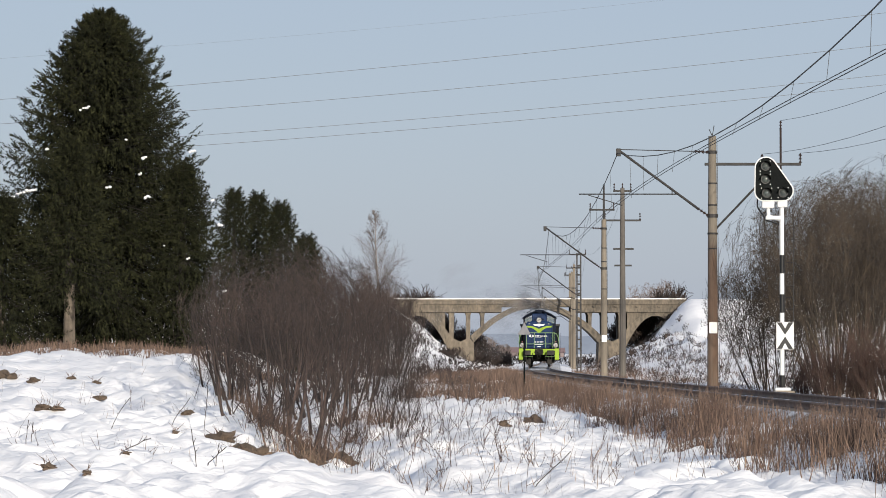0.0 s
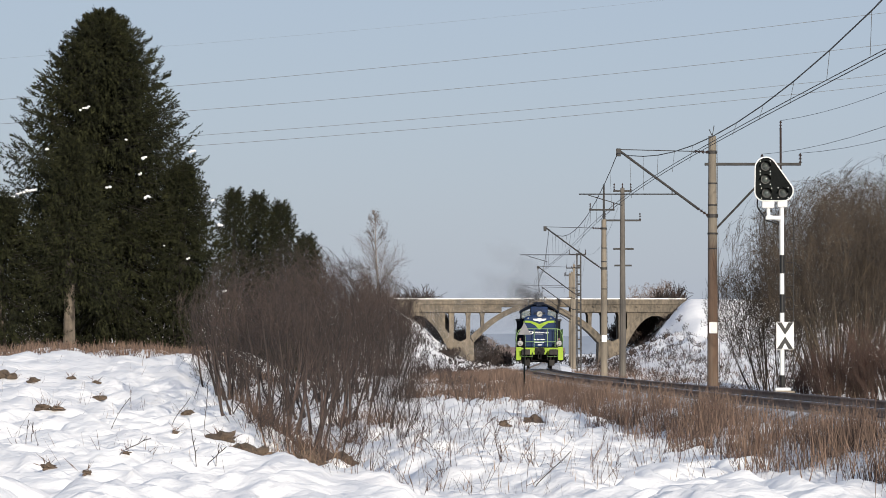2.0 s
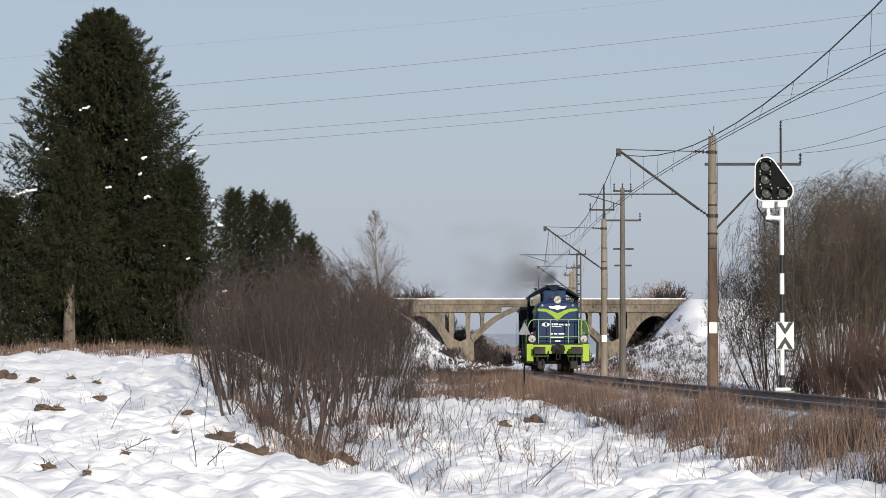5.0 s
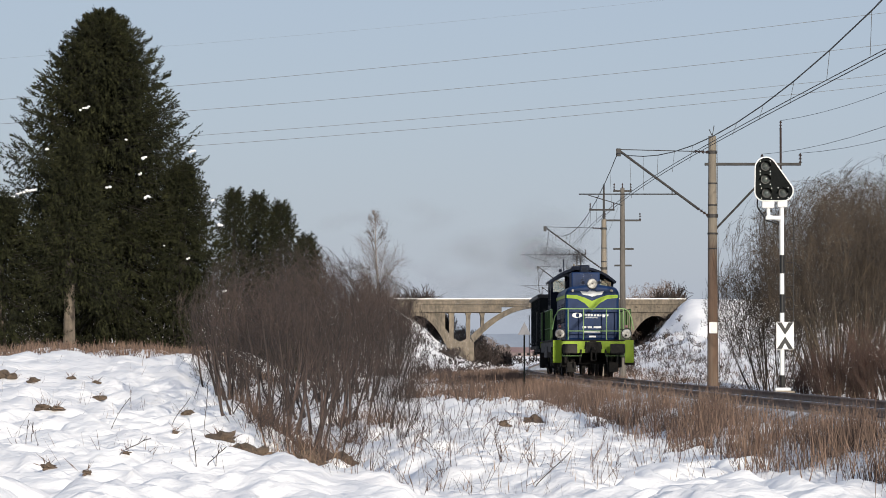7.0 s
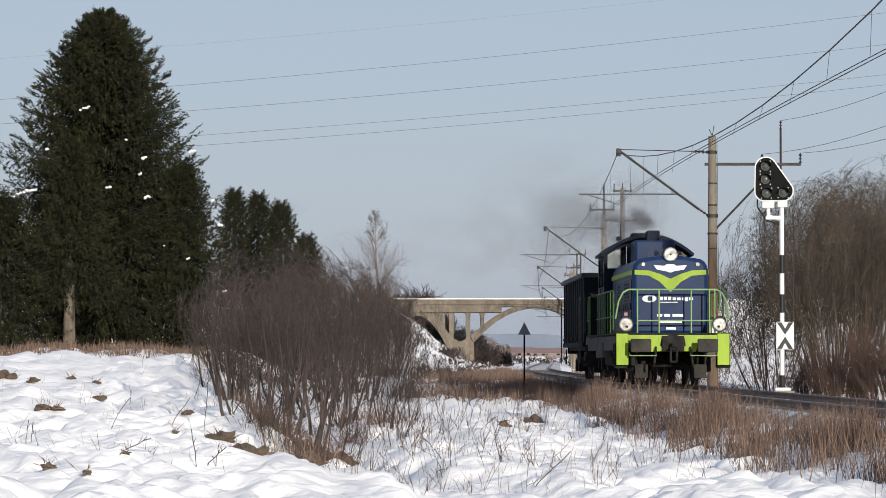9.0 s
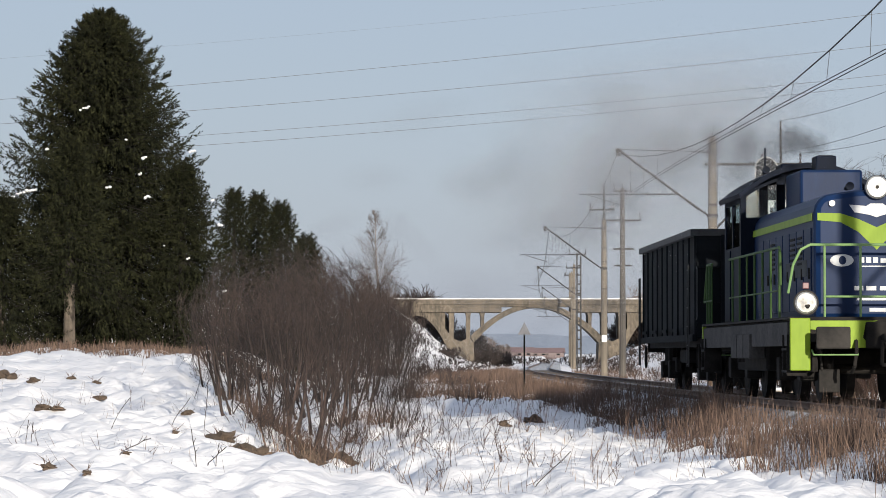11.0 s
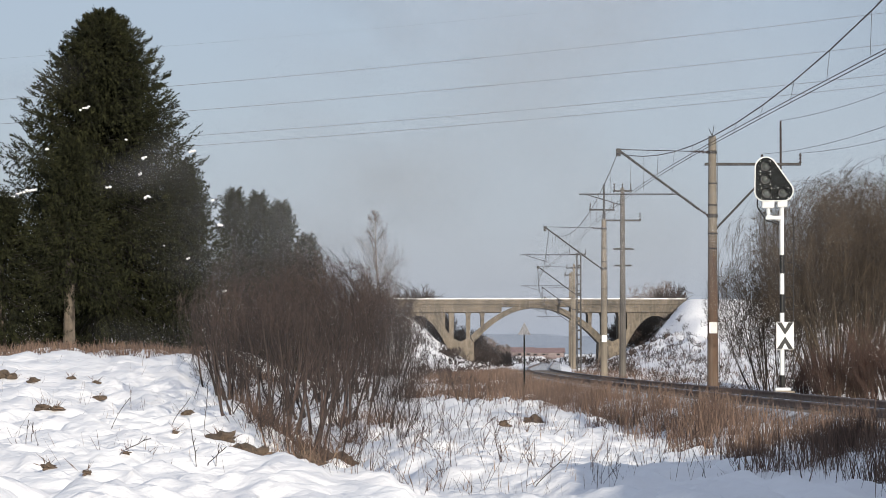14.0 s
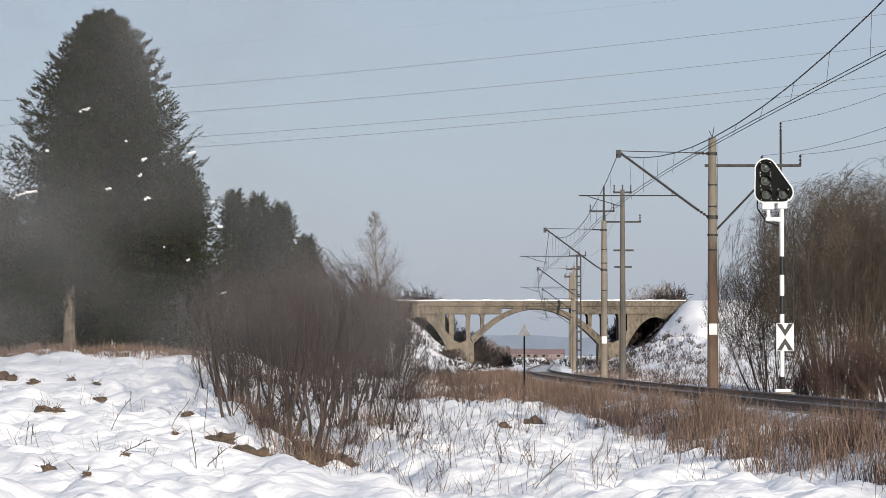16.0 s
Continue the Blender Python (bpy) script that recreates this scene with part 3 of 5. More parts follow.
def build_catenary():
    ys = (-20.0, *POLES)
    for a, b in zip(ys, ys[1:]):
        pa, pb = (float(track_x(a)) - 0.1, a, 7.3), (float(track_x(b)) - 0.1, b, 7.3)
        top = sag_line(pa, pb, 1.4 if b == 109 else 1.25)
        wire("messenger_wire", top, 0.014, "dark sagging messenger wire over the track", WIRE, "overhead wire", "catenary wires")
        for s in (-0.06, 0.06):
            bot = [Vector((float(track_x(p.y)) + s + 0.25 * math.sin(p.y * 0.05), p.y, 5.62)) for p in top]
            wire("contact_wire", bot, 0.009, "thin copper contact wire above the track", WIRE, "overhead wire", "catenary wires")
        for i in range(1, len(top) - 1):
            p = top[i]
            if p.z > 5.8:
                wire("dropper", [p, Vector((float(track_x(p.y)), p.y, 5.62))], 0.005, "thin vertical dropper between the wires", WIRE, "dropper", "droppers")
    for u, z in ((1.6, 7.27), (2.2, 8.35), (2.83, 7.3)):
        for a, b in zip(ys[:3], ys[1:3]):
            pa, pb = (float(track_x(a)) + 2.95 + u, a, z), (float(track_x(b)) + 2.95 + u, b, z)
            wire("feeder_wire", sag_line(pa, pb, 0.9), 0.007, "thin feeder wire along the railway", WIRE_FAR, "overhead wire", "feeder wires")
    for u, z in ((-0.85, 8.42), (0.5, 8.42)):
        for a, b in zip(ys[3:], ys[4:]):
            pa, pb = (float(track_x(a)) + 2.95 + u, a, z), (float(track_x(b)) + 2.95 + u, b, z)
            wire("feeder_wire", sag_line(pa, pb, 0.9), 0.007, "thin feeder wire along the railway", WIRE_FAR, "overhead wire", "feeder wires")


build_catenary()


def power_pole(x, y, top, arms):
    base = gz(x, y)
    p = empty("power_line_pole", pose(x, y, 0), "slim concrete power pole with several short crossarms", "power pole")
    bm = bmesh.new()
    bmesh.ops.create_cone(bm, cap_ends=True, segments=10, radius1=0.2, radius2=0.12, depth=top - base + 0.3, matrix=Matrix.Translation((0, 0, (top + base - 0.3) / 2)))
    part("mast", bm, GREY_POLE, p)
    for z, a, b, ins in arms:
        part("crossarm", boxes((a, b, -0.05, 0.05, z - 0.05, z + 0.05), bevel=0.01), STEEL_DARK, p)
        for k in range(ins):
            u = a + 0.05 + (b - a - 0.1) * (k / max(1, ins - 1))
            part("pin_insulator", insulator(bmesh.new(), (u, 0, z), (u, 0, z + 0.42), 0.06, 3), CERAMIC, p)
    return p


power_pole(9.75, 184, 9.9, ((9.75, -0.5, 0.5, 3), (8.15, -1.0, 1.0, 2), (6.6, -0.5, 0.6, 0), (5.7, -0.45, 0.5, 0)))


def build_power_lines():
    """A high-voltage line that crosses far behind the spruce."""
    for mid, slope in ((26.9, 0.0982), (24.4, 0.0899), (22.0, 0.0829), (21.1, 0.0829), (30.4, 0.0945)):
        a, b = Vector((-110, 300, mid - 110 * slope + 3.93)), Vector((110, 300, mid + 110 * slope + 3.93))
        wire("power_cable", sag_line(a, b, 3.93, 40), 0.006 if mid > 30 else 0.02, "thin aluminium high-voltage cable against the sky", WIRE_FAR, "power cable", "high-voltage cables")


build_power_lines()


# ---------------------------------------------------------------- signal
def build_signal():
    y = 88.0
    x = 8.80
    base = gz(x, y)
    p = empty("railway_signal", pose(x, y, -0.11), "three-lamp light signal, unlit, on a black and white banded mast", "railway signal")
    part("foundation", boxes((-0.3, 0.3, -0.3, 0.3, base - 0.2, -0.02), bevel=0.03), CONCRETE, p)
    part("foot_flange", boxes((-0.2, 0.2, -0.2, 0.2, -0.02, 0.06), bevel=0.015), WHITE, p)
    zs = [(0.06, 0.38, BLACK), (0.38, 1.05, WHITE), (1.05, 1.75, BLACK), (1.75, 2.0, WHITE), (2.0, 2.48, BLACK), (2.48, 3.02, WHITE), (3.02, 3.5, BLACK), (3.5, 4.75, WHITE)]
    for a, b, mt in zs:
        part("mast_band", rod(bmesh.new(), (0, 0, a), (0, 0, b), 0.06, None, 14), mt, p, "white mast band" if mt is WHITE else "black mast band")
    # the board: white rim behind a black tapering plate
    def board(g):
        pts = []
        pts += [(-0.47 + (0.24 + g) * math.cos(a), 5.14 + (0.24 + g) * math.sin(a)) for a in np.linspace(math.pi, 1.5 * math.pi, 8)]
        pts += [(0.03 + (0.26 + g) * math.cos(a), 5.16 + (0.26 + g) * math.sin(a)) for a in np.linspace(-0.5 * math.pi, 0.18 * math.pi, 10)]
        pts += [(-0.42 + (0.28 + g) * math.cos(a), 5.76 + (0.28 + g) * math.sin(a)) for a in np.linspace(0.2 * math.pi, math.pi, 12)]
        return pts
    part("board_rim", prism(board(0.012), 1, -0.14, -0.10), WHITE, p, "white board rim")
    part("board", prism(board(-0.020), 1, -0.165, -0.14), BOARD, p, "black tapering signal board")
    part("lamp_housing", boxes((-0.62, -0.25, -0.1, 0.25, 4.98, 5.95), (-0.2, 0.2, -0.1, 0.22, 4.98, 5.32), bevel=0.03), BLACK, p)
    for u, z in ((-0.44, 5.80), (-0.44, 5.46), (-0.41, 5.10), (0.02, 5.11)):
        lamp = part("lamp", rod(bmesh.new(), (u, -0.165, z), (u, -0.2, z), 0.125, 0.12, 20), BLACK, p)
        bm = bmesh.new()
        bmesh.ops.create_uvsphere(bm, u_segments=16, v_segments=8, radius=0.1, matrix=Matrix.Translation((u, -0.185, z)) @ Matrix.Diagonal((1, 0.4, 1, 1)))
        shade(part("lens", bm, DARK_LENS, lamp, "dark unlit lens"))
        bm = bmesh.new()
        n = 12
        for i in range(n):
            a0, a1 = math.pi * (i / n), math.pi * ((i + 1) / n)
            q = [(u + 0.13 * math.cos(a), z + 0.13 * math.sin(a)) for a in (a0, a1)]
            f = [bm.verts.new((q[0][0], -0.165, q[0][1])), bm.verts.new((q[1][0], -0.165, q[1][1])), bm.verts.new((q[1][0], -0.36, q[1][1])), bm.verts.new((q[0][0], -0.36, q[0][1]))]
            bm.faces.new(f)
        bmesh.ops.solidify(bm, geom=bm.faces[:], thickness=0.008)
        part("hood", bm, BLACK, lamp)
        for du in (-0.13, 0.13):
            for dz in (-0.13, 0.13):
                part("screw", rod(bmesh.new(), (u + du, -0.165, z + dz), (u + du, -0.178, z + dz), 0.014, None, 8), WHITE, lamp)
    part("bracket", boxes((-0.52, -0.2, -0.12, 0.12, 4.72, 4.90), (-0.12, 0.14, -0.1, 0.1, 4.74, 4.93), bevel=0.02), WHITE, p)
    part("bracket_arm", chain([(-0.36, 0, 4.75), (-0.34, 0, 4.5), (0, 0, 4.42)], 0.05), WHITE, p)
    part("bracket_arm", boxes((-0.42, 0.02, -0.07, 0.07, 4.42, 4.52), bevel=0.02), WHITE, p)
    part("cable", chain([(-0.62, 0.1, 5.3), (-0.62, 0.1, 4.75), (-0.38, 0.1, 4.4), (-0.05, 0.05, 4.3)], 0.022), BLACK, p)
    part("ladder", rods([((0.10, 0.35, 0.0), (0.10, 0.15, 4.4)), ((0.32, 0.35, 0.0), (0.32, 0.15, 4.4))] + [((0.10, 0.35 - 0.045 * k, 0.3 * k), (0.32, 0.35 - 0.045 * k, 0.3 * k)) for k in range(1, 14)], 0.012), STEEL_DARK, p)
    # white plate with two black arrowheads
    plate = part("marker_plate", boxes((-0.16, 0.29, -0.12, -0.1, 1.05, 1.76), bevel=0.004), WHITE, p, "white plate with two black chevrons")
    for s in (1, -1):
        c, h = 1.405, 0.345
        o = [(-0.15, c + s * h), (-0.02, c + s * h), (0.065, c + s * 0.19), (0.15, c + s * h), (0.28, c + s * h), (0.065, c + s * 0.02)]
        part("chevron", prism(o, 1, -0.126, -0.12), BLACK, plate)
    return p


build_signal()


def triangle_sign():
    """Back of a triangular board on a thin post beside the track."""
    x, y = 2.77, 115.5
    base = gz(x, y)
    p = empty("triangular_track_sign", pose(x, y, 0), "grey back of a triangular board on a thin post", "track sign")
    part("post", rod(bmesh.new(), (0, 0, base - 0.2), (0, 0, 1.62), 0.03), BOARD, p)
    part("board", prism([(-0.22, 1.50), (0.22, 1.50), (0, 1.93)], 1, -0.035, -0.02), SIGN_BACK, p)


triangle_sign()
# ---------------------------------------------------------------- locomotive (local +x is forward, z = 0 on the rails)
def wheelset(name, parent, x, r):
    bm = bmesh.new()
    rod(bm, (0, -0.75, 0), (0, 0.75, 0), 0.08, None, 10)
    for s in (-1, 1):
        rod(bm, (0, s * 0.66, 0), (0, s * 0.80, 0), r + 0.0, None, 28)
        rod(bm, (0, s * 0.64, 0), (0, s * 0.67, 0), r + 0.03, None, 28)
    w = part(name, bm, UNDER, parent)
    for k in range(2):
        part("wheel_face", rod(bmesh.new(), (0, (-1, 1)[k] * 0.80, 0), (0, (-1, 1)[k] * 0.815, 0), r * 0.8, r * 0.72, 24), FRAME_GREY, w)
    w.matrix_basis = pose(x, 0, r)
    return w


def bogie(parent, x, base, r):
    bm = bmesh.new()
    for s in (-1, 1):
        box(bm, x - base / 2 - 0.55, x + base / 2 + 0.55, s * 0.95 - 0.06, s * 0.95 + 0.06, r - 0.05, r + 0.28, 0.03)
        for k in (-1, 1):
            box(bm, x + k * base / 2 - 0.2, x + k * base / 2 + 0.2, s * 1.0 - 0.14, s * 1.0 + 0.14, r - 0.2, r + 0.2, 0.03)
            rod(bm, (x + k * 0.35, s * 1.0, r + 0.1), (x + k * 0.35, s * 1.0, r + 0.5), 0.11)
    box(bm, x - 0.3, x + 0.3, -1.0, 1.0, r, r + 0.3, 0.03)
    return part("bogie_frame", bm, UNDER, parent)


def round_rect(w, z0, z1, r, crown=0.0, n=5):
    """Cross-section with rounded upper shoulders and a slightly domed top."""
    o = [(-w / 2, z0), (w / 2, z0)]
    o += [(w / 2 - r + r * math.cos(a), z1 - r + r * math.sin(a)) for a in np.linspace(0, math.pi / 2, n)]
    o += [(u * (w / 2 - r), z1 + crown * (1 - u * u)) for u in (0.5, 0.0, -0.5)]
    o += [(-w / 2 + r + r * math.cos(a), z1 - r + r * math.sin(a)) for a in np.linspace(math.pi / 2, math.pi, n)]
    return o


def build_loco():
    L = empty("diesel_locomotive", Matrix(), "deep blue diesel shunting locomotive with lime green trim on the track", "locomotive")
    DECK = 1.34
    # frame and running gear
    part("frame", boxes((-13.6, -0.62, -1.42, 1.42, 1.08, DECK), bevel=0.02), FRAME_GREY, L)
    part("walkway", boxes((-13.6, -0.62, -1.5, 1.5, DECK, DECK + 0.04)), UNDER, L)
    for x in (-3.5, -10.7):
        bogie(L, x, 2.6, 0.55)
    part("fuel_tank", boxes((-8.7, -5.5, -1.25, 1.25, 0.5, 1.08), bevel=0.06), UNDER, L)
    for s in (-1, 1):
        for x in (-6.0, -6.95, -7.9):
            part("battery_box", boxes((x - 0.42, x + 0.42, s * 1.4 - 0.14, s * 1.4 + 0.14, 0.72, 1.14), bevel=0.02), SILL_GREY, L, "dusty grey battery box")
        part("side_sill", boxes((-13.4, -0.9, s * 1.45 - 0.04, s * 1.45 + 0.04, 0.92, 1.3), bevel=0.01), SILL_GREY, L, "dusty grey side sill")
        # steps at the corners
        for x in (-1.0, -13.2):
            st = part("step_hanger", boxes((x - 0.3, x - 0.26, s * 1.36 - 0.16, s * 1.36 + 0.16, 0.45, 1.1)), UNDER, L)
            part("step_hanger", boxes((x + 0.26, x + 0.3, s * 1.36 - 0.16, s * 1.36 + 0.16, 0.45, 1.1)), UNDER, L)
            for z in (0.5, 0.85):
                part("step", boxes((x - 0.3, x + 0.3, s * 1.36 - 0.17, s * 1.36 + 0.17, z, z + 0.04)), UNDER, st)
    # buffer beams, front and rear
    for x, d in ((-0.62, 1), (-13.6, -1)):
        part("buffer_beam", boxes((min(x, x + d * 0.06), max(x, x + d * 0.06), -1.42, 1.42, 0.98, DECK), bevel=0.01), UNDER, L)
        for s in (-1, 1):
            part("corner_plate", boxes((min(x, x + d * 0.09), max(x, x + d * 0.09), s * 1.33 - 0.16, s * 1.33 + 0.16, 0.53, DECK + 0.02), bevel=0.015), LIME, L, "lime green corner plate")
            part("beam_panel", prism([(s * 0.10, DECK - 0.02), (s * 1.17, DECK - 0.02), (s * 1.17, DECK - 0.16), (s * 0.72, DECK - 0.18), (s * 0.6, 0.88), (s * 0.2, 0.9), (s * 0.34, 1.05), (s * 0.3, DECK - 0.08)], 0, min(x + d * 0.062, x + d * 0.085), max(x + d * 0.062, x + d * 0.085)), LIME, L, "lime green beam panel")
            b = part("buffer", rod(bmesh.new(), (x, s * 0.875, 1.05), (x + d * 0.5, s * 0.875, 1.05), 0.12, 0.10, 14), UNDER, L)
            part("buffer_head", boxes((min(x + d * 0.5, x + d * 0.58), max(x + d * 0.5, x + d * 0.58), s * 0.875 - 0.27, s * 0.875 + 0.27, 0.87, 1.22), bevel=0.035), FRAME_GREY, b, "flat grey buffer plate")
            part("brake_hose", chain([(x + d * 0.1, s * 0.45, 1.0), (x + d * 0.28, s * 0.47, 0.85), (x + d * 0.26, s * 0.5, 0.6), (x + d * 0.12, s * 0.52, 0.5)], 0.03), UNDER, L)
            part("grab_bar", chain([(x + d * 0.1, s * 0.45, 0.86), (x + d * 0.3, s * 0.45, 0.78), (x + d * 0.3, s * 1.15, 0.78), (x + d * 0.1, s * 1.15, 0.86)], 0.013), GREEN_RAIL, L, "pale grab bar")
        part("coupling_hook", chain([(x, 0, 1.05), (x + d * 0.35, 0, 1.08), (x + d * 0.42, 0, 0.98), (x + d * 0.33, 0, 0.92)], 0.06), UNDER, L)
        part("coupling_plate", boxes((min(x + d * 0.06, x + d * 0.12), max(x + d * 0.06, x + d * 0.12), -0.3, 0.3, 0.88, 1.3), bevel=0.03), UNDER, L)
        part("screw_link", chain([(x + d * 0.4, -0.08, 1.0), (x + d * 0.34, -0.08, 0.62), (x + d * 0.34, 0.08, 0.62), (x + d * 0.4, 0.08, 1.0)], 0.03), UNDER, L)
        for s in (-1, 1):
            part("rail_guard", boxes((min(x - d * 0.6, x - d * 0.55), max(x - d * 0.6, x - d * 0.55), s * 0.78 - 0.17, s * 0.78 + 0.17, 0.18, 0.55), bevel=0.02), FRAME_GREY, L)
            part("sand_pipe", chain([(x - d * 0.5, s * 0.95, 0.95), (x - d * 0.55, s * 0.9, 0.55), (x - d * 0.8, s * 0.78, 0.16)], 0.022), FRAME_GREY, L)
    # long hood
    hood = part("engine_hood", prism(round_rect(2.0, DECK, 3.36, 0.3, 0.07), 0, -9.25, -1.28, bevel=0.1), BLUE, L)
    for s in (-1, 1):
        for k in range(8):
            x = -2.0 - k * 0.88
            d = part("hood_door", boxes((x - 0.4, x + 0.4, s * 1.005 - 0.012, s * 1.005 + 0.012, 1.5, 2.82), bevel=0.006), BLUE, hood)
            part("door_handle", boxes((x + 0.28, x + 0.32, s * 1.03 - 0.015, s * 1.03 + 0.015, 2.0, 2.18)), FRAME_GREY, d)
            if k in (1, 2, 5):
                for j in range(6):
                    part("louvre", boxes((x - 0.3, x + 0.3, s * 1.022 - 0.008, s * 1.022 + 0.008, 2.25 + j * 0.085, 2.29 + j * 0.085)), UNDER, d)
        part("side_stripe", boxes((-9.2, -1.4, s * 1.022 - 0.004, s * 1.022 + 0.004, 2.93, 3.05)), LIME, hood, "lime green stripe")
        part("side_lettering", boxes((-4.6, -2.0, s * 1.024 - 0.003, s * 1.024 + 0.003, 2.05, 2.32)), DIM_LETTER, hood, "dull grey lettering bar")
        part("side_emblem", prism([(-5.4 + 0.3 * math.cos(a), 2.2 + 0.42 * math.sin(a)) for a in np.linspace(0, 2 * math.pi, 16)[:-1]], 1, s * 1.024 - 0.003, s * 1.024 + 0.003), DIM_LETTER, hood, "dull grey oval emblem")
    # front face of the hood
    fx = -1.28
    v = [(-0.99, 3.05), (-0.99, 2.93), (-0.6, 2.9), (-0.3, 2.74), (0.0, 2.46), (0.3, 2.74), (0.6, 2.9), (0.99, 2.93), (0.99, 3.05), (0.6, 3.04), (0.3, 2.95), (0.0, 2.82), (-0.3, 2.95), (-0.6, 3.04)]
    part("front_chevron", prism([(u * 0.96, w) for u, w in v], 0, fx, fx + 0.006), LIME, hood, "lime green chevron")
    part("front_emblem", prism([(-0.44, 3.18), (-0.36, 3.06), (-0.12, 3.02), (0.0, 2.98), (0.12, 3.02), (0.36, 3.06), (0.44, 3.18), (0.16, 3.16), (0.1, 3.2), (-0.1, 3.2), (-0.16, 3.16)], 0, fx, fx + 0.006), WHITE_PAINT, hood, "white winged emblem")
    # loco front seen from ahead: +y is to the right of the viewer
    e = part("company_mark", prism([(-0.56 + 0.19 * math.cos(a), 2.29 + 0.1 * math.sin(a)) for a in np.linspace(0, 2 * math.pi, 20)[:-1]], 0, fx, fx + 0.006), WHITE_PAINT, hood, "white oval mark")
    part("mark_eye", prism([(-0.55 + 0.06 * math.cos(a), 2.29 + 0.07 * math.sin(a)) for a in np.linspace(0, 2 * math.pi, 14)[:-1]], 0, fx + 0.006, fx + 0.01), BLUE, e)
    for a, b, z0, z1 in ((-0.28, -0.20, 2.25, 2.34), (-0.17, -0.09, 2.25, 2.34), (-0.06, 0.02, 2.25, 2.34), (0.06, 0.15, 2.25, 2.32), (0.18, 0.27, 2.25, 2.32), (0.30, 0.35, 2.25, 2.32), (0.38, 0.47, 2.22, 2.32), (0.50, 0.60, 2.25, 2.32), (-0.28, 0.20, 2.185, 2.205), (-0.36, -0.22, 1.81, 1.88), (-0.17, -0.01, 1.81, 1.88), (0.05, 0.34, 1.81, 1.88), (-0.32, 0.30, 1.65, 1.69), (-0.12, 0.14, 1.47, 1.53)):
        part("lettering_bar", boxes((fx, fx + 0.006, a, b, z0, z1)), WHITE_PAINT, hood)
    # raised silencer box and exhaust in front of the cab
    part("silencer_box", boxes((-8.2, -6.3, -0.55, 0.55, 3.38, 4.02), bevel=0.05), BLUE, L)
    st = part("exhaust_stack", boxes((-7.5, -6.9, -0.18, 0.18, 4.02, 4.30), bevel=0.02), NAVY, L)
    part("stack_mouth", boxes((-7.45, -6.95, -0.13, 0.13, 4.30, 4.31)), UNDER, st)
    for y in (-0.3, 0.3):
        part("roof_horn", rod(bmesh.new(), (-2.6, y, 3.5), (-2.1, y, 3.52), 0.03, 0.07, 10), NAVY, L)
    # cab: walls with real window openings
    HW = 1.24
    part("cab_wall", boxes((-10.9, -10.84, -HW, HW, DECK, 3.3)), NAVY, L)
    part("cab_wall", boxes((-8.31, -8.25, -HW, HW, DECK, 3.3)), NAVY, L)
    for s in (-1, 1):
        part("cab_wall", boxes((-10.84, -8.31, s * HW - (0.06 if s > 0 else 0), s * HW + (0 if s > 0 else 0.06), DECK, 2.78)), NAVY, L)
    part("cab_floor", boxes((-10.84, -8.31, -HW + 0.06, HW - 0.06, DECK + 0.04, DECK + 0.1)), UNDER, L)
    pill = []
    for x0, x1 in ((-10.9, -10.84), (-8.31, -8.25)):
        pill += [(x0, x1, s * (HW - 0.05) - 0.05, s * (HW - 0.05) + 0.05, 3.3, 3.74) for s in (-1, 1)]
        pill += [(x0, x1, s * 0.5 - 0.08, s * 0.5 + 0.08, 3.3, 4.1) for s in (-1, 1)]
    for s in (-1, 1):
        pill += [(x - 0.08, x + 0.08, s * (HW - 0.03) - 0.03, s * (HW - 0.03) + 0.03, 2.78, 3.66) for x in (-10.76, -9.6, -8.39)]
    for row in pill:
        part("cab_pillar", boxes(row), NAVY, L)
    def roof_arc(w, z0, rise, n=14):
        return [(w * u, z0 + rise * (1 - u * u)) for u in np.linspace(-1, 1, n)]
    for x0, x1 in ((-10.9, -10.84), (-8.31, -8.25)):
        part("cab_gable", prism(roof_arc(HW, 3.70, 0.50) + roof_arc(HW - 0.03, 3.64, 0.42)[::-1], 0, x0, x1), NAVY, L)
    part("cab_roof", prism(roof_arc(HW + 0.09, 3.72, 0.57) + roof_arc(HW + 0.06, 3.64, 0.55)[::-1], 0, -11.15, -7.8), NAVY, L, "arched dark roof with visor")
    part("roof_hatch", boxes((-10.2, -9.4, -0.35, 0.35, 4.22, 4.36), bevel=0.03), NAVY, L)
    part("roof_aerial", rod(bmesh.new(), (-9.0, -0.7, 4.1), (-9.0, -0.7, 4.62), 0.015), NAVY, L)
    part("roof_horn", rod(bmesh.new(), (-8.6, -0.9, 4.08), (-8.2, -0.9, 4.12), 0.03, 0.07, 10), NAVY, L)
    for s in (-1, 1):
        part("cab_side_rail", boxes((-10.84, -8.31, s * (HW - 0.03) - 0.03, s * (HW - 0.03) + 0.03, 3.58, 3.72)), NAVY, L)
        part("cab_door", boxes((-10.6, -9.85, s * (HW + 0.012) - 0.012, s * (HW + 0.012) + 0.012, 1.42, 2.74), bevel=0.01), NAVY, L)
        for x in (-10.87, -8.28):
            w = part("cab_window", boxes((x - 0.004, x + 0.004, min(s * 0.58, s * 1.14), max(s * 0.58, s * 1.14), 3.3, 3.8)), GLASS, L, "clear cab window")
            w.visible_shadow = False
        for x0, x1 in ((-10.68, -9.68), (-9.52, -8.47)):
            w = part("cab_side_window", boxes((x0, x1, s * (HW - 0.02) - 0.004, s * (HW - 0.02) + 0.004, 2.78, 3.58)), GLASS, L, "clear side window")
            w.visible_shadow = False
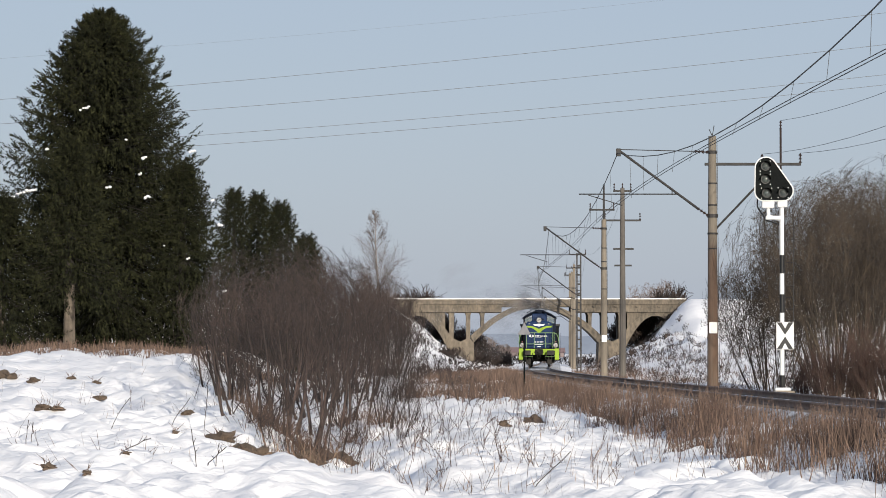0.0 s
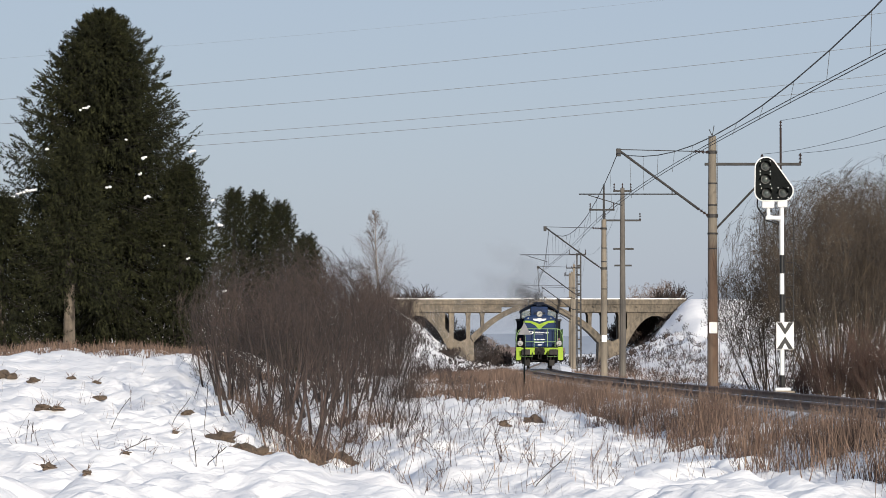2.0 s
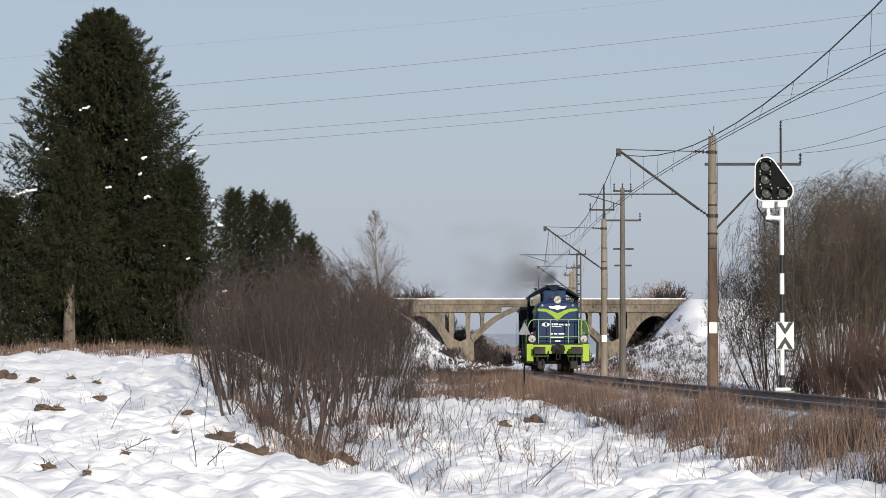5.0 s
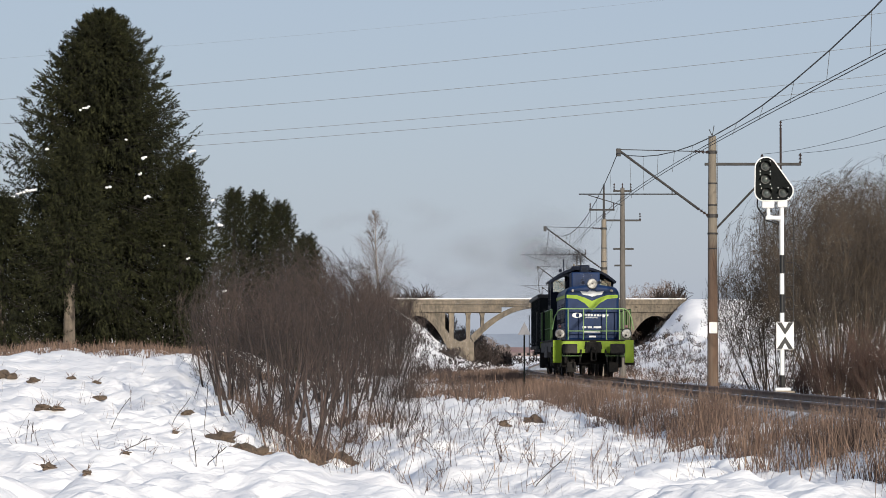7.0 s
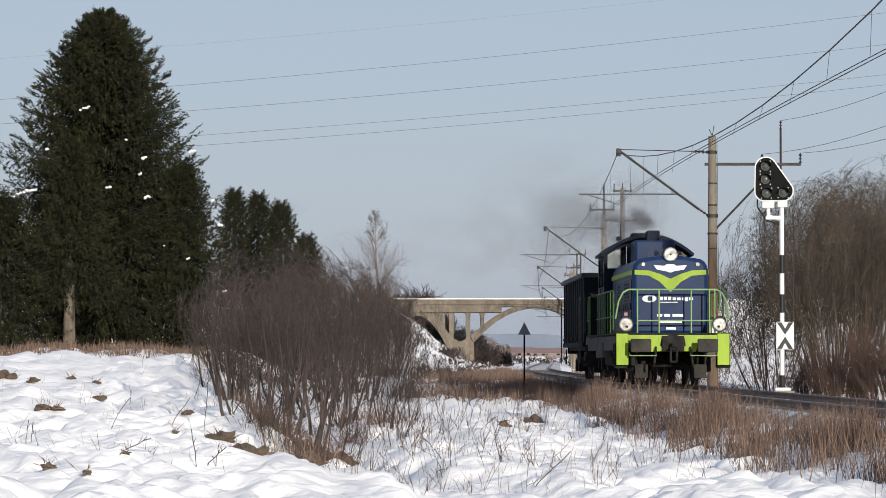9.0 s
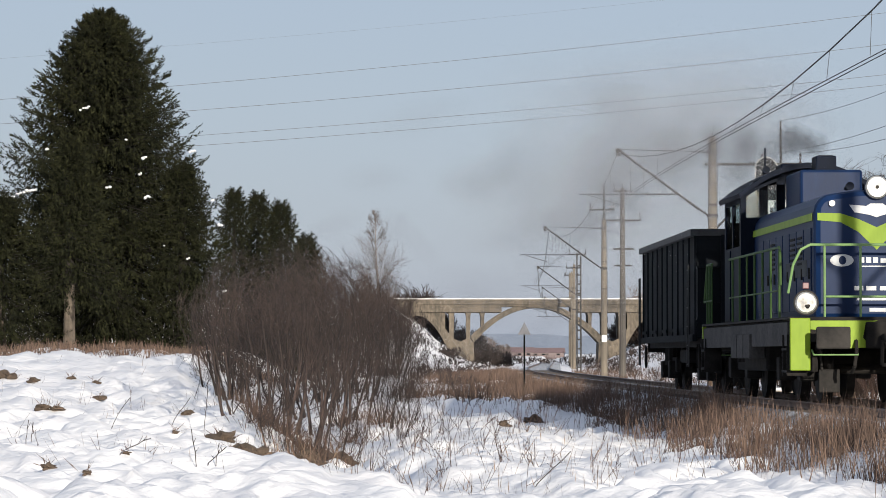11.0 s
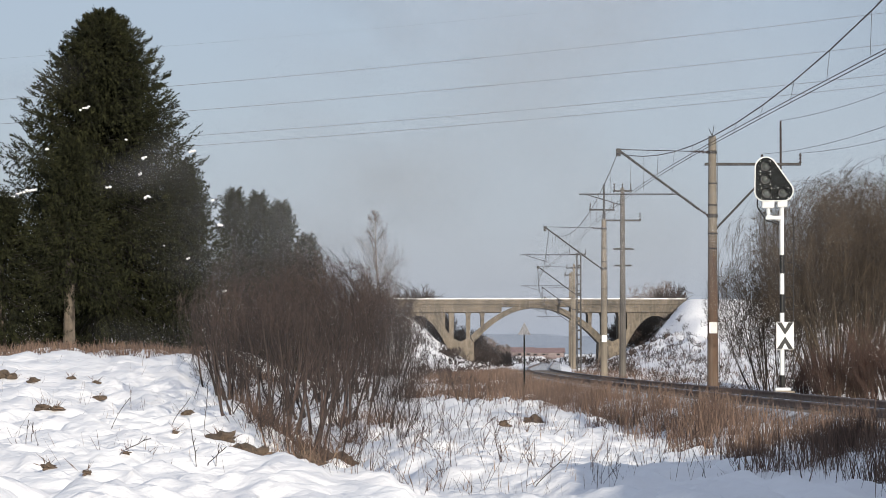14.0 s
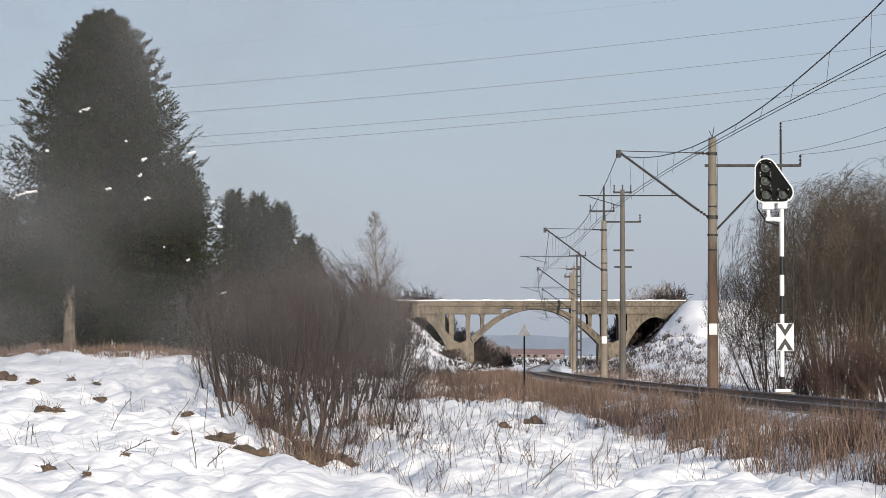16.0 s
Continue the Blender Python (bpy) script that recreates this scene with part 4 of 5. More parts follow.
        part("cab_seat", boxes((-9.9, -9.4, s * 0.8 - 0.23, s * 0.8 + 0.23, 2.1, 2.25), (-9.95, -9.82, s * 0.8 - 0.22, s * 0.8 + 0.22, 2.2, 2.82), bevel=0.05), SEAT, L, "brown high-backed seat")
    for o in L.children:        # the cab stands a metre behind the middle of the frame's rear half
        if o.name.startswith(("cab_", "roof_hatch", "roof_aerial")):
            o.location.x -= 1.0
    # short hood
    part("rear_hood", prism(round_rect(1.9, DECK, 2.75, 0.25, 0.05), 0, -13.2, -11.9, bevel=0.06), BLUE, L)
    # lamps
    for x, d in ((fx, 1),):
        for y, z, r in ((0.0, 3.46, 0.2),):
            h = part("headlamp", rod(bmesh.new(), (x - 0.25, y, z), (x + 0.06, y, z), r * 0.8, r, 22), NAVY, L)
            part("lamp_glass", rod(bmesh.new(), (x + 0.06, y, z), (x + 0.085, y, z), r * 0.94, r * 0.8, 22), LENS, h, "unlit silvery lamp glass")
            part("lamp_bulb", rod(bmesh.new(), (x + 0.086, y, z), (x + 0.1, y, z), 0.03, 0.02, 12), FRAME_GREY, h)
    for s in (-1, 1):
        h = part("headlamp", rod(bmesh.new(), (-0.85, s * 1.23, 1.6), (-0.6, s * 1.23, 1.6), 0.14, 0.195, 22), NAVY, L)
        part("lamp_ring", rod(bmesh.new(), (-0.61, s * 1.23, 1.6), (-0.58, s * 1.23, 1.6), 0.2, 0.2, 22), FRAME_GREY, h)
        part("lamp_glass", rod(bmesh.new(), (-0.58, s * 1.23, 1.6), (-0.56, s * 1.23, 1.6), 0.175, 0.15, 22), LENS, h, "unlit silvery lamp glass")
        part("lamp_bulb", rod(bmesh.new(), (-0.56, s * 1.21, 1.55), (-0.54, s * 1.21, 1.52), 0.045, 0.02, 12), FRAME_GREY, h)
        part("lamp_cap", boxes((-0.68, -0.6, s * 1.23 - 0.05, s * 1.23 + 0.05, 1.82, 1.92), bevel=0.01), DULL_RED, h, "dull red tail lamp")
        part("marker_lamp", rod(bmesh.new(), (fx - 0.05, s * 0.72, 3.2), (fx + 0.05, s * 0.72, 3.2), 0.05, None, 12), LENS, L)
    # handrails
    def rail_run(name, pts, posts, z_mid, r=0.022, paint=GREEN_RAIL):
        h = part(name, chain(pts, r, 8), paint, L, "pale green tubular handrail")
        for px, py, zt in posts:
            part("rail_post", rod(bmesh.new(), (px, py, DECK), (px, py, zt), r * 0.9), paint, h)
        return h
    X = -0.7
    fr = rail_run("front_handrail", [(X, -1.5, 1.75), (X, -1.42, 2.2), (X, -1.3, 2.44), (X, -1.15, 2.52), (X, 1.15, 2.52), (X, 1.3, 2.44), (X, 1.42, 2.2), (X, 1.5, 1.75)],
                  [(X, y, 2.52) for y in (-0.92, -0.35, 0.5, 0.98)] + [(X, 1.12, 2.52)], 1.7)
    part("mid_rail", rod(bmesh.new(), (X, -0.92, 1.70), (X, 1.12, 1.70), 0.018), GREEN_RAIL, fr)
    for s in (-1, 1):
        y = s * 1.47
        posts = [(x, y, 2.5) for x in (-2.0, -3.1, -4.2, -5.3, -6.4, -7.5, -8.6)]
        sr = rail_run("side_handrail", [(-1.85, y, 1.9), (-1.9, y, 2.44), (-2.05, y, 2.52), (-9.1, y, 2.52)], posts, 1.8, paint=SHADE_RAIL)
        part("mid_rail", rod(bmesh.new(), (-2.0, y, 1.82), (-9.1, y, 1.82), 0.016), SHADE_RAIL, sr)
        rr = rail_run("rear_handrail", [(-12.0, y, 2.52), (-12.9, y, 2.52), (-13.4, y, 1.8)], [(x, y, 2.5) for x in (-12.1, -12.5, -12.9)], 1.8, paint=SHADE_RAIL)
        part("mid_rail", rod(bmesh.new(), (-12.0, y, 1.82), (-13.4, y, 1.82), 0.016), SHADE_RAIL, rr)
    sets = [wheelset("wheelset", L, x, 0.55) for x in (-2.2, -4.8, -9.4, -12.0)]
    return L, sets


def build_wagon():
    W = empty("open_freight_wagon", Matrix(), "black high-sided open freight wagon coupled behind the locomotive", "freight wagon")
    f, r = -0.95, -13.42      # body ends
    z0, z1 = 1.12, 3.3
    part("floor", boxes((r, f, -1.42, 1.42, 1.2, 1.28)), WAGON, W)
    part("sole_bar", boxes((r, f, -1.3, -1.15, 0.95, 1.2), (r, f, 1.15, 1.3, 0.95, 1.2), bevel=0.01), UNDER, W)
    for s in (-1, 1):
        sd = part("side_wall", boxes((r, f, s * 1.43 - 0.02, s * 1.43 + 0.02, z0, z1)), WAGON, W)
        for k in range(11):
            x = r + 0.05 + k * (f - r - 0.1) / 10
            part("side_rib", prism([(x - 0.07, s * 1.45), (x + 0.07, s * 1.45), (x + 0.05, s * 1.482), (x - 0.05, s * 1.482)], 2, z0 + 0.03, z1 - 0.1), WAGON, sd)
        part("top_rim", boxes((r - 0.06, f + 0.06, s * 1.47 - 0.09, s * 1.47 + 0.09, z1 - 0.12, z1 + 0.02), bevel=0.015), WAGON_RIM, sd, "dusty grey top rim")
        part("bottom_rim", boxes((r, f, s * 1.47 - 0.05, s * 1.47 + 0.05, z0 - 0.06, z0 + 0.08), bevel=0.01), WAGON, sd)
        for k in range(5):
            x = r + 1.3 + k * 2.56
            part("door_hinge", boxes((x - 0.5, x + 0.5, s * 1.545 - 0.01, s * 1.545 + 0.01, z0 + 0.15, z0 + 0.22)), WAGON, sd)
        for x in (f - 0.35, r + 0.35):
            la = part("corner_ladder", rods([((x - 0.16, s * 1.58, 0.55), (x - 0.16, s * 1.58, 2.6)), ((x + 0.16, s * 1.58, 0.55), (x + 0.16, s * 1.58, 2.6))], 0.014), WAGON_RIM, W)
            for j in range(6):
                part("rung", rod(bmesh.new(), (x - 0.16, s * 1.58, 0.6 + j * 0.38), (x + 0.16, s * 1.58, 0.6 + j * 0.38), 0.012), WAGON_RIM, la)
    for x, d in ((f, 1), (r, -1)):
        en = part("end_wall", boxes((x - 0.02, x + 0.02, -1.43, 1.43, z0, z1)), WAGON, W)
        for y in (-0.9, -0.3, 0.3, 0.9):
            part("end_rib", boxes((min(x, x + d * 0.1), max(x, x + d * 0.1), y - 0.05, y + 0.05, z0, z1 - 0.1)), WAGON, en)
        for z in (1.9, 2.6):
            part("end_beam", boxes((min(x, x + d * 0.08), max(x, x + d * 0.08), -1.43, 1.43, z - 0.06, z + 0.06)), WAGON, en)
        part("end_rim", boxes((x - 0.08, x + 0.08, -1.43, 1.43, z1 - 0.12, z1 + 0.02), bevel=0.015), WAGON_RIM, en, "dusty grey end rim")
        part("buffer_beam", boxes((min(x, x + d * 0.08), max(x, x + d * 0.08), -1.35, 1.35, 0.85, 1.22)), UNDER, W)
        part("coupling_hook", chain([(x, 0, 1.02), (x + d * 0.5, 0, 1.0)], 0.05), UNDER, W)
        for s in (-1, 1):
            b = part("buffer", rod(bmesh.new(), (x, s * 0.875, 1.05), (x + d * 0.55, s * 0.875, 1.05), 0.11, None, 12), UNDER, W)
            part("buffer_head", rod(bmesh.new(), (x + d * 0.55, s * 0.875, 1.05), (x + d * 0.61, s * 0.875, 1.05), 0.22, None, 18), UNDER, b)
            part("hand_bar", chain([(x + d * 0.1, s * 1.45, 1.5), (x + d * 0.22, s * 1.45, 1.55), (x + d * 0.22, s * 1.45, 2.5), (x + d * 0.1, s * 1.45, 2.55)], 0.012), WAGON_RIM, W)
            part("end_step", chain([(x - d * 0.2, s * 1.4, 1.0), (x - d * 0.2, s * 1.4, 0.5), (x + d * 0.15, s * 1.4, 0.5), (x + d * 0.15, s * 1.4, 1.0)], 0.018), UNDER, W)
    for x in (-2.75, -11.3):
        bogie(W, x, 1.8, 0.46)
    sets = [wheelset("wheelset", W, x, 0.46) for x in (-1.85, -3.65, -10.4, -12.2)]
    part("brake_gear", boxes((-9.3, -4.6, -0.5, 0.5, 0.55, 0.95), (-8.0, -6.2, -1.1, 1.1, 0.62, 0.9), bevel=0.03), UNDER, W)
    return W, sets


LOCO, LOCO_SETS = build_loco()
WAGON_OB, WAGON_SETS = build_wagon()
# ---------------------------------------------------------------- trees and shrubs
def spruce(x, y, h, profile, seed, boughs, label, strings=7, per=10, bare=0.07, group="", whorl=1):
    """profile: crown radius as a function of the height share (0 at the ground, 1 at the tip)."""
    rng = np.random.default_rng(seed)
    z = gz(x, y)
    t = empty("spruce_tree", pose(x, y, z), label, "spruce tree", group)
    part("trunk", rod(bmesh.new(), (0, 0, -0.3), (0, 0, h * 0.33), 0.2 + h * 0.006, 0.15 + h * 0.005, 10), BARK, t, "grey-brown bark")
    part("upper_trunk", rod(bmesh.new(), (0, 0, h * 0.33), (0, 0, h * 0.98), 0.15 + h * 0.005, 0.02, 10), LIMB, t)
    limbs = boughs // whorl + 1
    k = bare + (0.995 - bare) * ((np.arange(limbs) + rng.uniform(0, 1, limbs)) / limbs) ** 0.9
    az = np.arange(limbs) * 2.39996 + rng.normal(0, 0.25, limbs)
    k, az = np.repeat(np.clip(k, bare, 0.995), whorl)[:boughs], np.repeat(az, whorl)[:boughs]
    if whorl > 1:     # several fronds share one limb
        k, az = np.clip(k + rng.normal(0, 0.006, boughs), bare, 0.995), az + rng.normal(0, 0.13, boughs)
    lobes = 0.93 + 0.07 * np.sin(az * 3 + k * 11 + seed) + 0.07 * np.sin(az * 7 - k * 23)
    reach = np.repeat(rng.normal(1.0, 0.07, boughs // whorl + 1), whorl)[:boughs]
    R = np.maximum(np.interp(k, *profile) * lobes * reach * (1 - 0.42 * rng.uniform(0, 1, boughs) ** 2.2), 0.10)
    sag = np.clip(0.62 - 0.70 * k, 0.0, 0.6)
    up = np.vstack([0 * k, 0 * k, 0 * k + 1]).T
    root = np.stack([0 * k, 0 * k, k * h], 1)
    outv = np.stack([np.cos(az), np.sin(az), 0 * az], 1)
    sidev = np.stack([-np.sin(az), np.cos(az), 0 * az], 1)
    def along(u):
        """Down from the stem, then turning up at the end."""
        dz = R * (-sag * np.sin(u * 2.2) * 0.85 + (0.10 + 0.35 * np.clip(k - 0.45, 0, 1)) * u ** 3)
        return root + outv * (R * u)[:, None] + up * dz[:, None]
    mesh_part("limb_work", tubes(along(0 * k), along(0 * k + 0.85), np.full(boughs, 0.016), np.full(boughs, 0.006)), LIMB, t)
    # each bough is a drooping frond: twigs along it, thick with needles, a spiky tip at its end
    B, T, W = [], [], []
    for j in range(strings):
        u = np.clip(0.15 + 0.85 * (j + rng.uniform(0, 1, boughs)) / strings, 0, 1)
        side = rng.choice([-1, 1], boughs) * rng.uniform(0.1, 1, boughs)
        p = along(u) + sidev * (side * 0.15 * np.minimum(R, 2.0) * (1.15 - u))[:, None]
        d = outv * rng.uniform(0.3, 0.9, boughs)[:, None] + sidev * (side * 0.55)[:, None] - up * (rng.uniform(0.7, 1.9, boughs) * np.clip(1.35 - 1.15 * k, 0.1, 1))[:, None]
        if j >= strings - 2:
            d = outv * 0.9 + up * (0.2 + 0.65 * k)[:, None] + rng.normal(0, 0.16, (boughs, 3))
        d /= np.linalg.norm(d, axis=1, keepdims=True)
        ln_ = rng.uniform(0.24, 0.54, boughs) * np.clip(1.2 - 0.55 * k, 0.5, 1.1)
        for m in range(per):
            s = (m + rng.uniform(0, 1, boughs)) / per
            q = p + d * (ln_ * s)[:, None] + rng.normal(0, 0.018, (boughs, 3))
            e = d * 0.9 + rng.normal(0, 0.36, (boughs, 3))
            e /= np.linalg.norm(e, axis=1, keepdims=True)
            B.append(q), T.append(q + e * (rng.uniform(0.10, 0.24, boughs) * (1.1 - 0.5 * s))[:, None]), W.append(rng.uniform(0.014, 0.03, boughs))
    mesh_part("crown", blades(np.concatenate(B), np.concatenate(T), np.concatenate(W)), NEEDLE, t, "dense dark green needles")
    return t, along, R


P_BIG = ((0.0, 0.07, 0.16, 0.30, 0.45, 0.585, 0.70, 0.77, 0.865, 0.95, 0.98, 1.0), (3.7, 4.5, 4.8, 4.85, 4.6, 4.05, 3.4, 2.8, 1.85, 0.85, 0.4, 0.06))
P_SLIM = ((0.0, 0.15, 0.4, 0.65, 0.85, 0.95, 1.0), (1.5, 2.1, 1.9, 1.45, 0.8, 0.4, 0.08))
big, _along, _R = spruce(-13.35, 133, 13.6, P_BIG, 4, 2150, "tall broad dark green spruce dotted with lumps of snow", 14, 10, bare=0.12, whorl=5)


def snow_lump(u, z, w, seed):
    """A ragged flat lump of snow caught on the front of the tall spruce, u to the right of its stem and z over the rails."""
    rng = random.Random(seed)
    r = float(np.interp((z - 1.1) / 13.45, *P_BIG)) * 1.0
    v = -math.sqrt(max(r * r - u * u, 0.04)) - 0.45
    near = (133 + v) / 133
    u, z = (u - 13.35) * near + 13.35, 0.75 + (z - 0.75) * near
    bm = bmesh.new()
    n = 1 + int(w / 0.12)
    for j in range(n):
        f = (j + 0.5) / n - 0.5
        bmesh.ops.create_icosphere(bm, subdivisions=2, radius=1.0, matrix=Matrix.Translation((u + f * w, v, z - gz(-13.35, 133) + 0.25 * f * w + rng.uniform(-0.03, 0.03))) @ Matrix.Diagonal((w / n * rng.uniform(0.45, 0.75), 0.12, rng.uniform(0.028, 0.055), 1)))
    for p in bm.verts:
        p.co += p.normal * 0.045 * noise.noise(p.co * 11)
    shade(part("snow_lump", bm, SNOW, big, "snow caught on a bough"))


for _i, _r in enumerate(((-0.73, 10.52, 0.42), (-0.85, 7.71, 0.16), (0.2, 7.4, 0.22), (1.6, 8.55, 0.2), (1.45, 7.92, 0.13), (1.75, 7.02, 0.24), (3.5, 8.8, 0.28), (4.6, 5.92, 0.2),
                         (4.75, 3.32, 0.2), (-1.5, 5.2, 0.1), (3.35, 4.6, 0.12), (2.4, 5.1, 0.1), (0.9, 9.3, 0.1), (-2.2, 8.9, 0.1), (-3.0, 7.25, 0.8), (-3.7, 7.0, 0.45), (4.3, 6.9, 0.13))):
    snow_lump(*_r, 31 + _i)
spruce(-10.1, 131.5, 7.5, ((0.0, 0.12, 0.4, 0.7, 0.9, 1.0), (1.7, 2.1, 1.9, 1.3, 0.7, 0.08)), 9, 360, "smaller dark green spruce beside the tall one", strings=12, per=8)
spruce(-16.7, 128, 5.9, ((0.0, 0.12, 0.4, 0.7, 0.9, 1.0), (2.6, 3.2, 2.7, 1.7, 0.7, 0.08)), 10, 380, "dark green spruce with drooping boughs at the field's edge", strings=12, per=8)
spruce(-14.06, 127.6, 8.2, ((0.0, 0.13, 0.4, 0.7, 0.9, 1.0), (2.0, 2.6, 2.2, 1.4, 0.6, 0.08)), 11, 380, "dark green spruce with a bare lower trunk", strings=12, per=8, bare=0.30)
for _x, _y, _h, _s in ((-10.6, 172, 8.4, 12), (-9.6, 176, 8.5, 13), (-8.15, 170, 8.3, 14), (-7.2, 178, 7.2, 15)):
    spruce(_x, _y, _h, P_SLIM, _s, 330, "slim dark green spruce in a row behind the shrubs", strings=10, per=7, group="row of slim spruces")


def branch_set(rng, stems, h, w, levels, droop=0.0, fork=3, spread_a=0.5, base_w=0.25, straight=0.0, extra=1, thin=1.0, low=1.0):
    """Segments of a many-stemmed shrub: arrays of ends, radii and the number of the stem that bears them."""
    n = stems
    a = rng.uniform(0, 2 * math.pi, n)
    rad = np.sqrt(rng.uniform(0, 1, n))
    p = np.stack([np.cos(a) * rad * w * base_w, np.sin(a) * rad * w * base_w, np.full(n, -0.15)], 1)
    out = np.stack([np.cos(a) * rad, np.sin(a) * rad, 0 * a], 1)
    d = out * (w / h) * (0.95 - straight) + np.array([0, 0, 1.0]) + rng.normal(0, 0.10, (n, 3))
    d /= np.linalg.norm(d, axis=1, keepdims=True)
    ln_ = h * rng.uniform(0.30, 0.48, n) * low
    r = np.full(n, 0.012 + 0.0058 * h) * rng.uniform(0.6, 1.25, n) * thin
    own = np.arange(n)
    P0, P1, R0, R1, OWN = [], [], [], [], []
    for lev in range(levels):
        seg = 3 if lev < 2 else (2 if lev < levels - 1 else 1)
        for s in range(seg):
            q = p + d * (ln_ / seg)[:, None]
            r1 = r * (0.80 if lev < levels - 1 else 0.7)
            P0.append(p), P1.append(q), R0.append(r), R1.append(r1), OWN.append(own)
            p, r = q, r1
            d = d + rng.normal(0, 0.085, d.shape) + np.array([0, 0, 1.0]) * (0.10 - droop * lev)
            d /= np.linalg.norm(d, axis=1, keepdims=True)
        if lev == levels - 1:
            break
        f = fork if lev < levels - 2 else fork + extra
        idx = np.repeat(np.arange(len(p)), f)
        back = rng.uniform(0, 0.75, len(idx))
        back[::f] = 0
        p = p[idx] - d[idx] * (ln_[idx] * back)[:, None]
        nd_ = d[idx] + rng.normal(0, spread_a, (len(idx), 3))
        d = nd_ / np.linalg.norm(nd_, axis=1, keepdims=True)
        r = np.maximum(r[idx] * rng.uniform(0.45, 0.75, len(idx)), 0.0018)
        ln_ = ln_[idx] * rng.uniform(0.48, 0.78, len(idx))
        own = own[idx]
    return [np.concatenate(v) for v in (P0, P1, R0, R1, OWN)]


def rounded(p, h, w):
    up = np.maximum(p[:, 2] - 0.55 * h, 0) / (0.45 * h)
    e = np.sqrt((p[:, 0] / w) ** 2 + (p[:, 1] / w) ** 2 + up ** 2)
    g = np.where(e > 0.5, 0.5 + 0.55 * (1 - np.exp(-(e - 0.5) / 0.55)), e) / np.maximum(e, 1e-6)
    q = p * np.stack([g, g, 0 * g + 1], 1)
    q[:, 2] = np.where(up > 0, 0.55 * h + up * g * 0.45 * h, p[:, 2])
    return q


def shrub(x, y, h, w, seed, stems, material, label, levels=4, fork=3, name="bare_shrub", category="shrub", group="", droop=0.0, spread_a=0.42, base_w=0.25, straight=0.0, extra=1, fine=0.00004, dome=0.0, thin=1.0, single=False, low=1.0):
    rng = np.random.default_rng(seed)
    P0, P1, R0, R1, own = branch_set(rng, stems, h, w, levels, droop, fork, spread_a, base_w, straight, extra, thin, low)
    R0, R1 = np.maximum(R0, fine * y), np.maximum(R1, fine * y)
    k = h / np.percentile(P1[:, 2], 97 if dome else 99.5)
    P0, P1 = P0 * k, P1 * k
    if dome:          # the light trims such crowns into a rounded outline
        P0, P1 = rounded(P0, h, w * dome), rounded(P1, h, w * dome)
    thick = R0 > max(0.010, 1.25 * fine * y)
    t = empty(name, pose(x, y, gz(x, y)), label, category, group)
    if single:        # every stem with its boughs is a part of its own
        for i in range(stems):
            m = thick & (own == i)
            if m.any():
                mesh_part("stem", tubes(P0[m], P1[m], R0[m], R1[m], 5), material, t)
    elif thick.any():
        mesh_part("branch_frame", tubes(P0[thick], P1[thick], R0[thick], R1[thick], 4), material, t)
    twigs = mesh_part("twig_canopy", tubes(P0[~thick], P1[~thick], R0[~thick], R1[~thick], 3), material, t, "dense bare twigs")
    tagged(twigs, "dense bare twigs", kind="stuff")
    return t


def birch(x, y, h, w, seed):
    """A slender birch: one pale leader, short rising boughs and a feathery veil of twigs."""
    rng = np.random.default_rng(seed)
    t = empty("bare_birch", pose(x, y, gz(x, y)), "slender leafless birch with a pale trunk and feathery twigs", "birch tree")
    zs = np.linspace(0, 1, 13)
    line = np.stack([0.12 * np.sin(zs * 5), 0 * zs, zs * h], 1)
    r = 0.10 * (1 - zs) + 0.012
    mesh_part("trunk", tubes(line[:-1], line[1:], r[:-1], r[1:], 8), PALE_BARK, t, "pale birch bark")
    n = 90
    k = rng.uniform(0.28, 0.985, n)
    p = np.stack([np.interp(k, zs, line[:, 0]), 0 * k, k * h], 1)
    a = rng.uniform(0, 2 * math.pi, n)
    ln_ = w * np.sin(np.clip((1.04 - k) * 1.9, 0, math.pi / 2)) * rng.uniform(0.7, 1.25, n) + 0.15
    d = np.stack([np.cos(a) * 0.62, np.sin(a) * 0.62, np.full(n, 0.85)], 1)
    P0, P1, R0, R1 = [], [], [], []
    rad = np.full(n, 0.012)
    for lev, (f, sp, sc) in enumerate(((7, 0.42, 0.5), (5, 0.5, 0.6), (0, 0, 0))):
        for s in range(3):
            q = p + d * (ln_ / 3)[:, None]
            P0.append(p), P1.append(q), R0.append(rad), R1.append(rad * 0.8)
            p, rad = q, rad * 0.8
            d = d + rng.normal(0, 0.1, d.shape)
            d /= np.linalg.norm(d, axis=1, keepdims=True)
        if f:
            i = np.repeat(np.arange(len(p)), f)
            p = p[i] - d[i] * (ln_[i] * rng.uniform(0, 0.85, len(i)))[:, None]
            d = d[i] + rng.normal(0, sp, (len(i), 3))
            d /= np.linalg.norm(d, axis=1, keepdims=True)
            ln_, rad = ln_[i] * sc, np.maximum(rad[i] * 0.7, 0.0045)
    tw = mesh_part("twig_canopy", tubes(*[np.concatenate(v) for v in (P0, P1, R0, R1)], 3), BIRCH, t)
    tagged(tw, "fine pale twigs", kind="stuff")
    return t


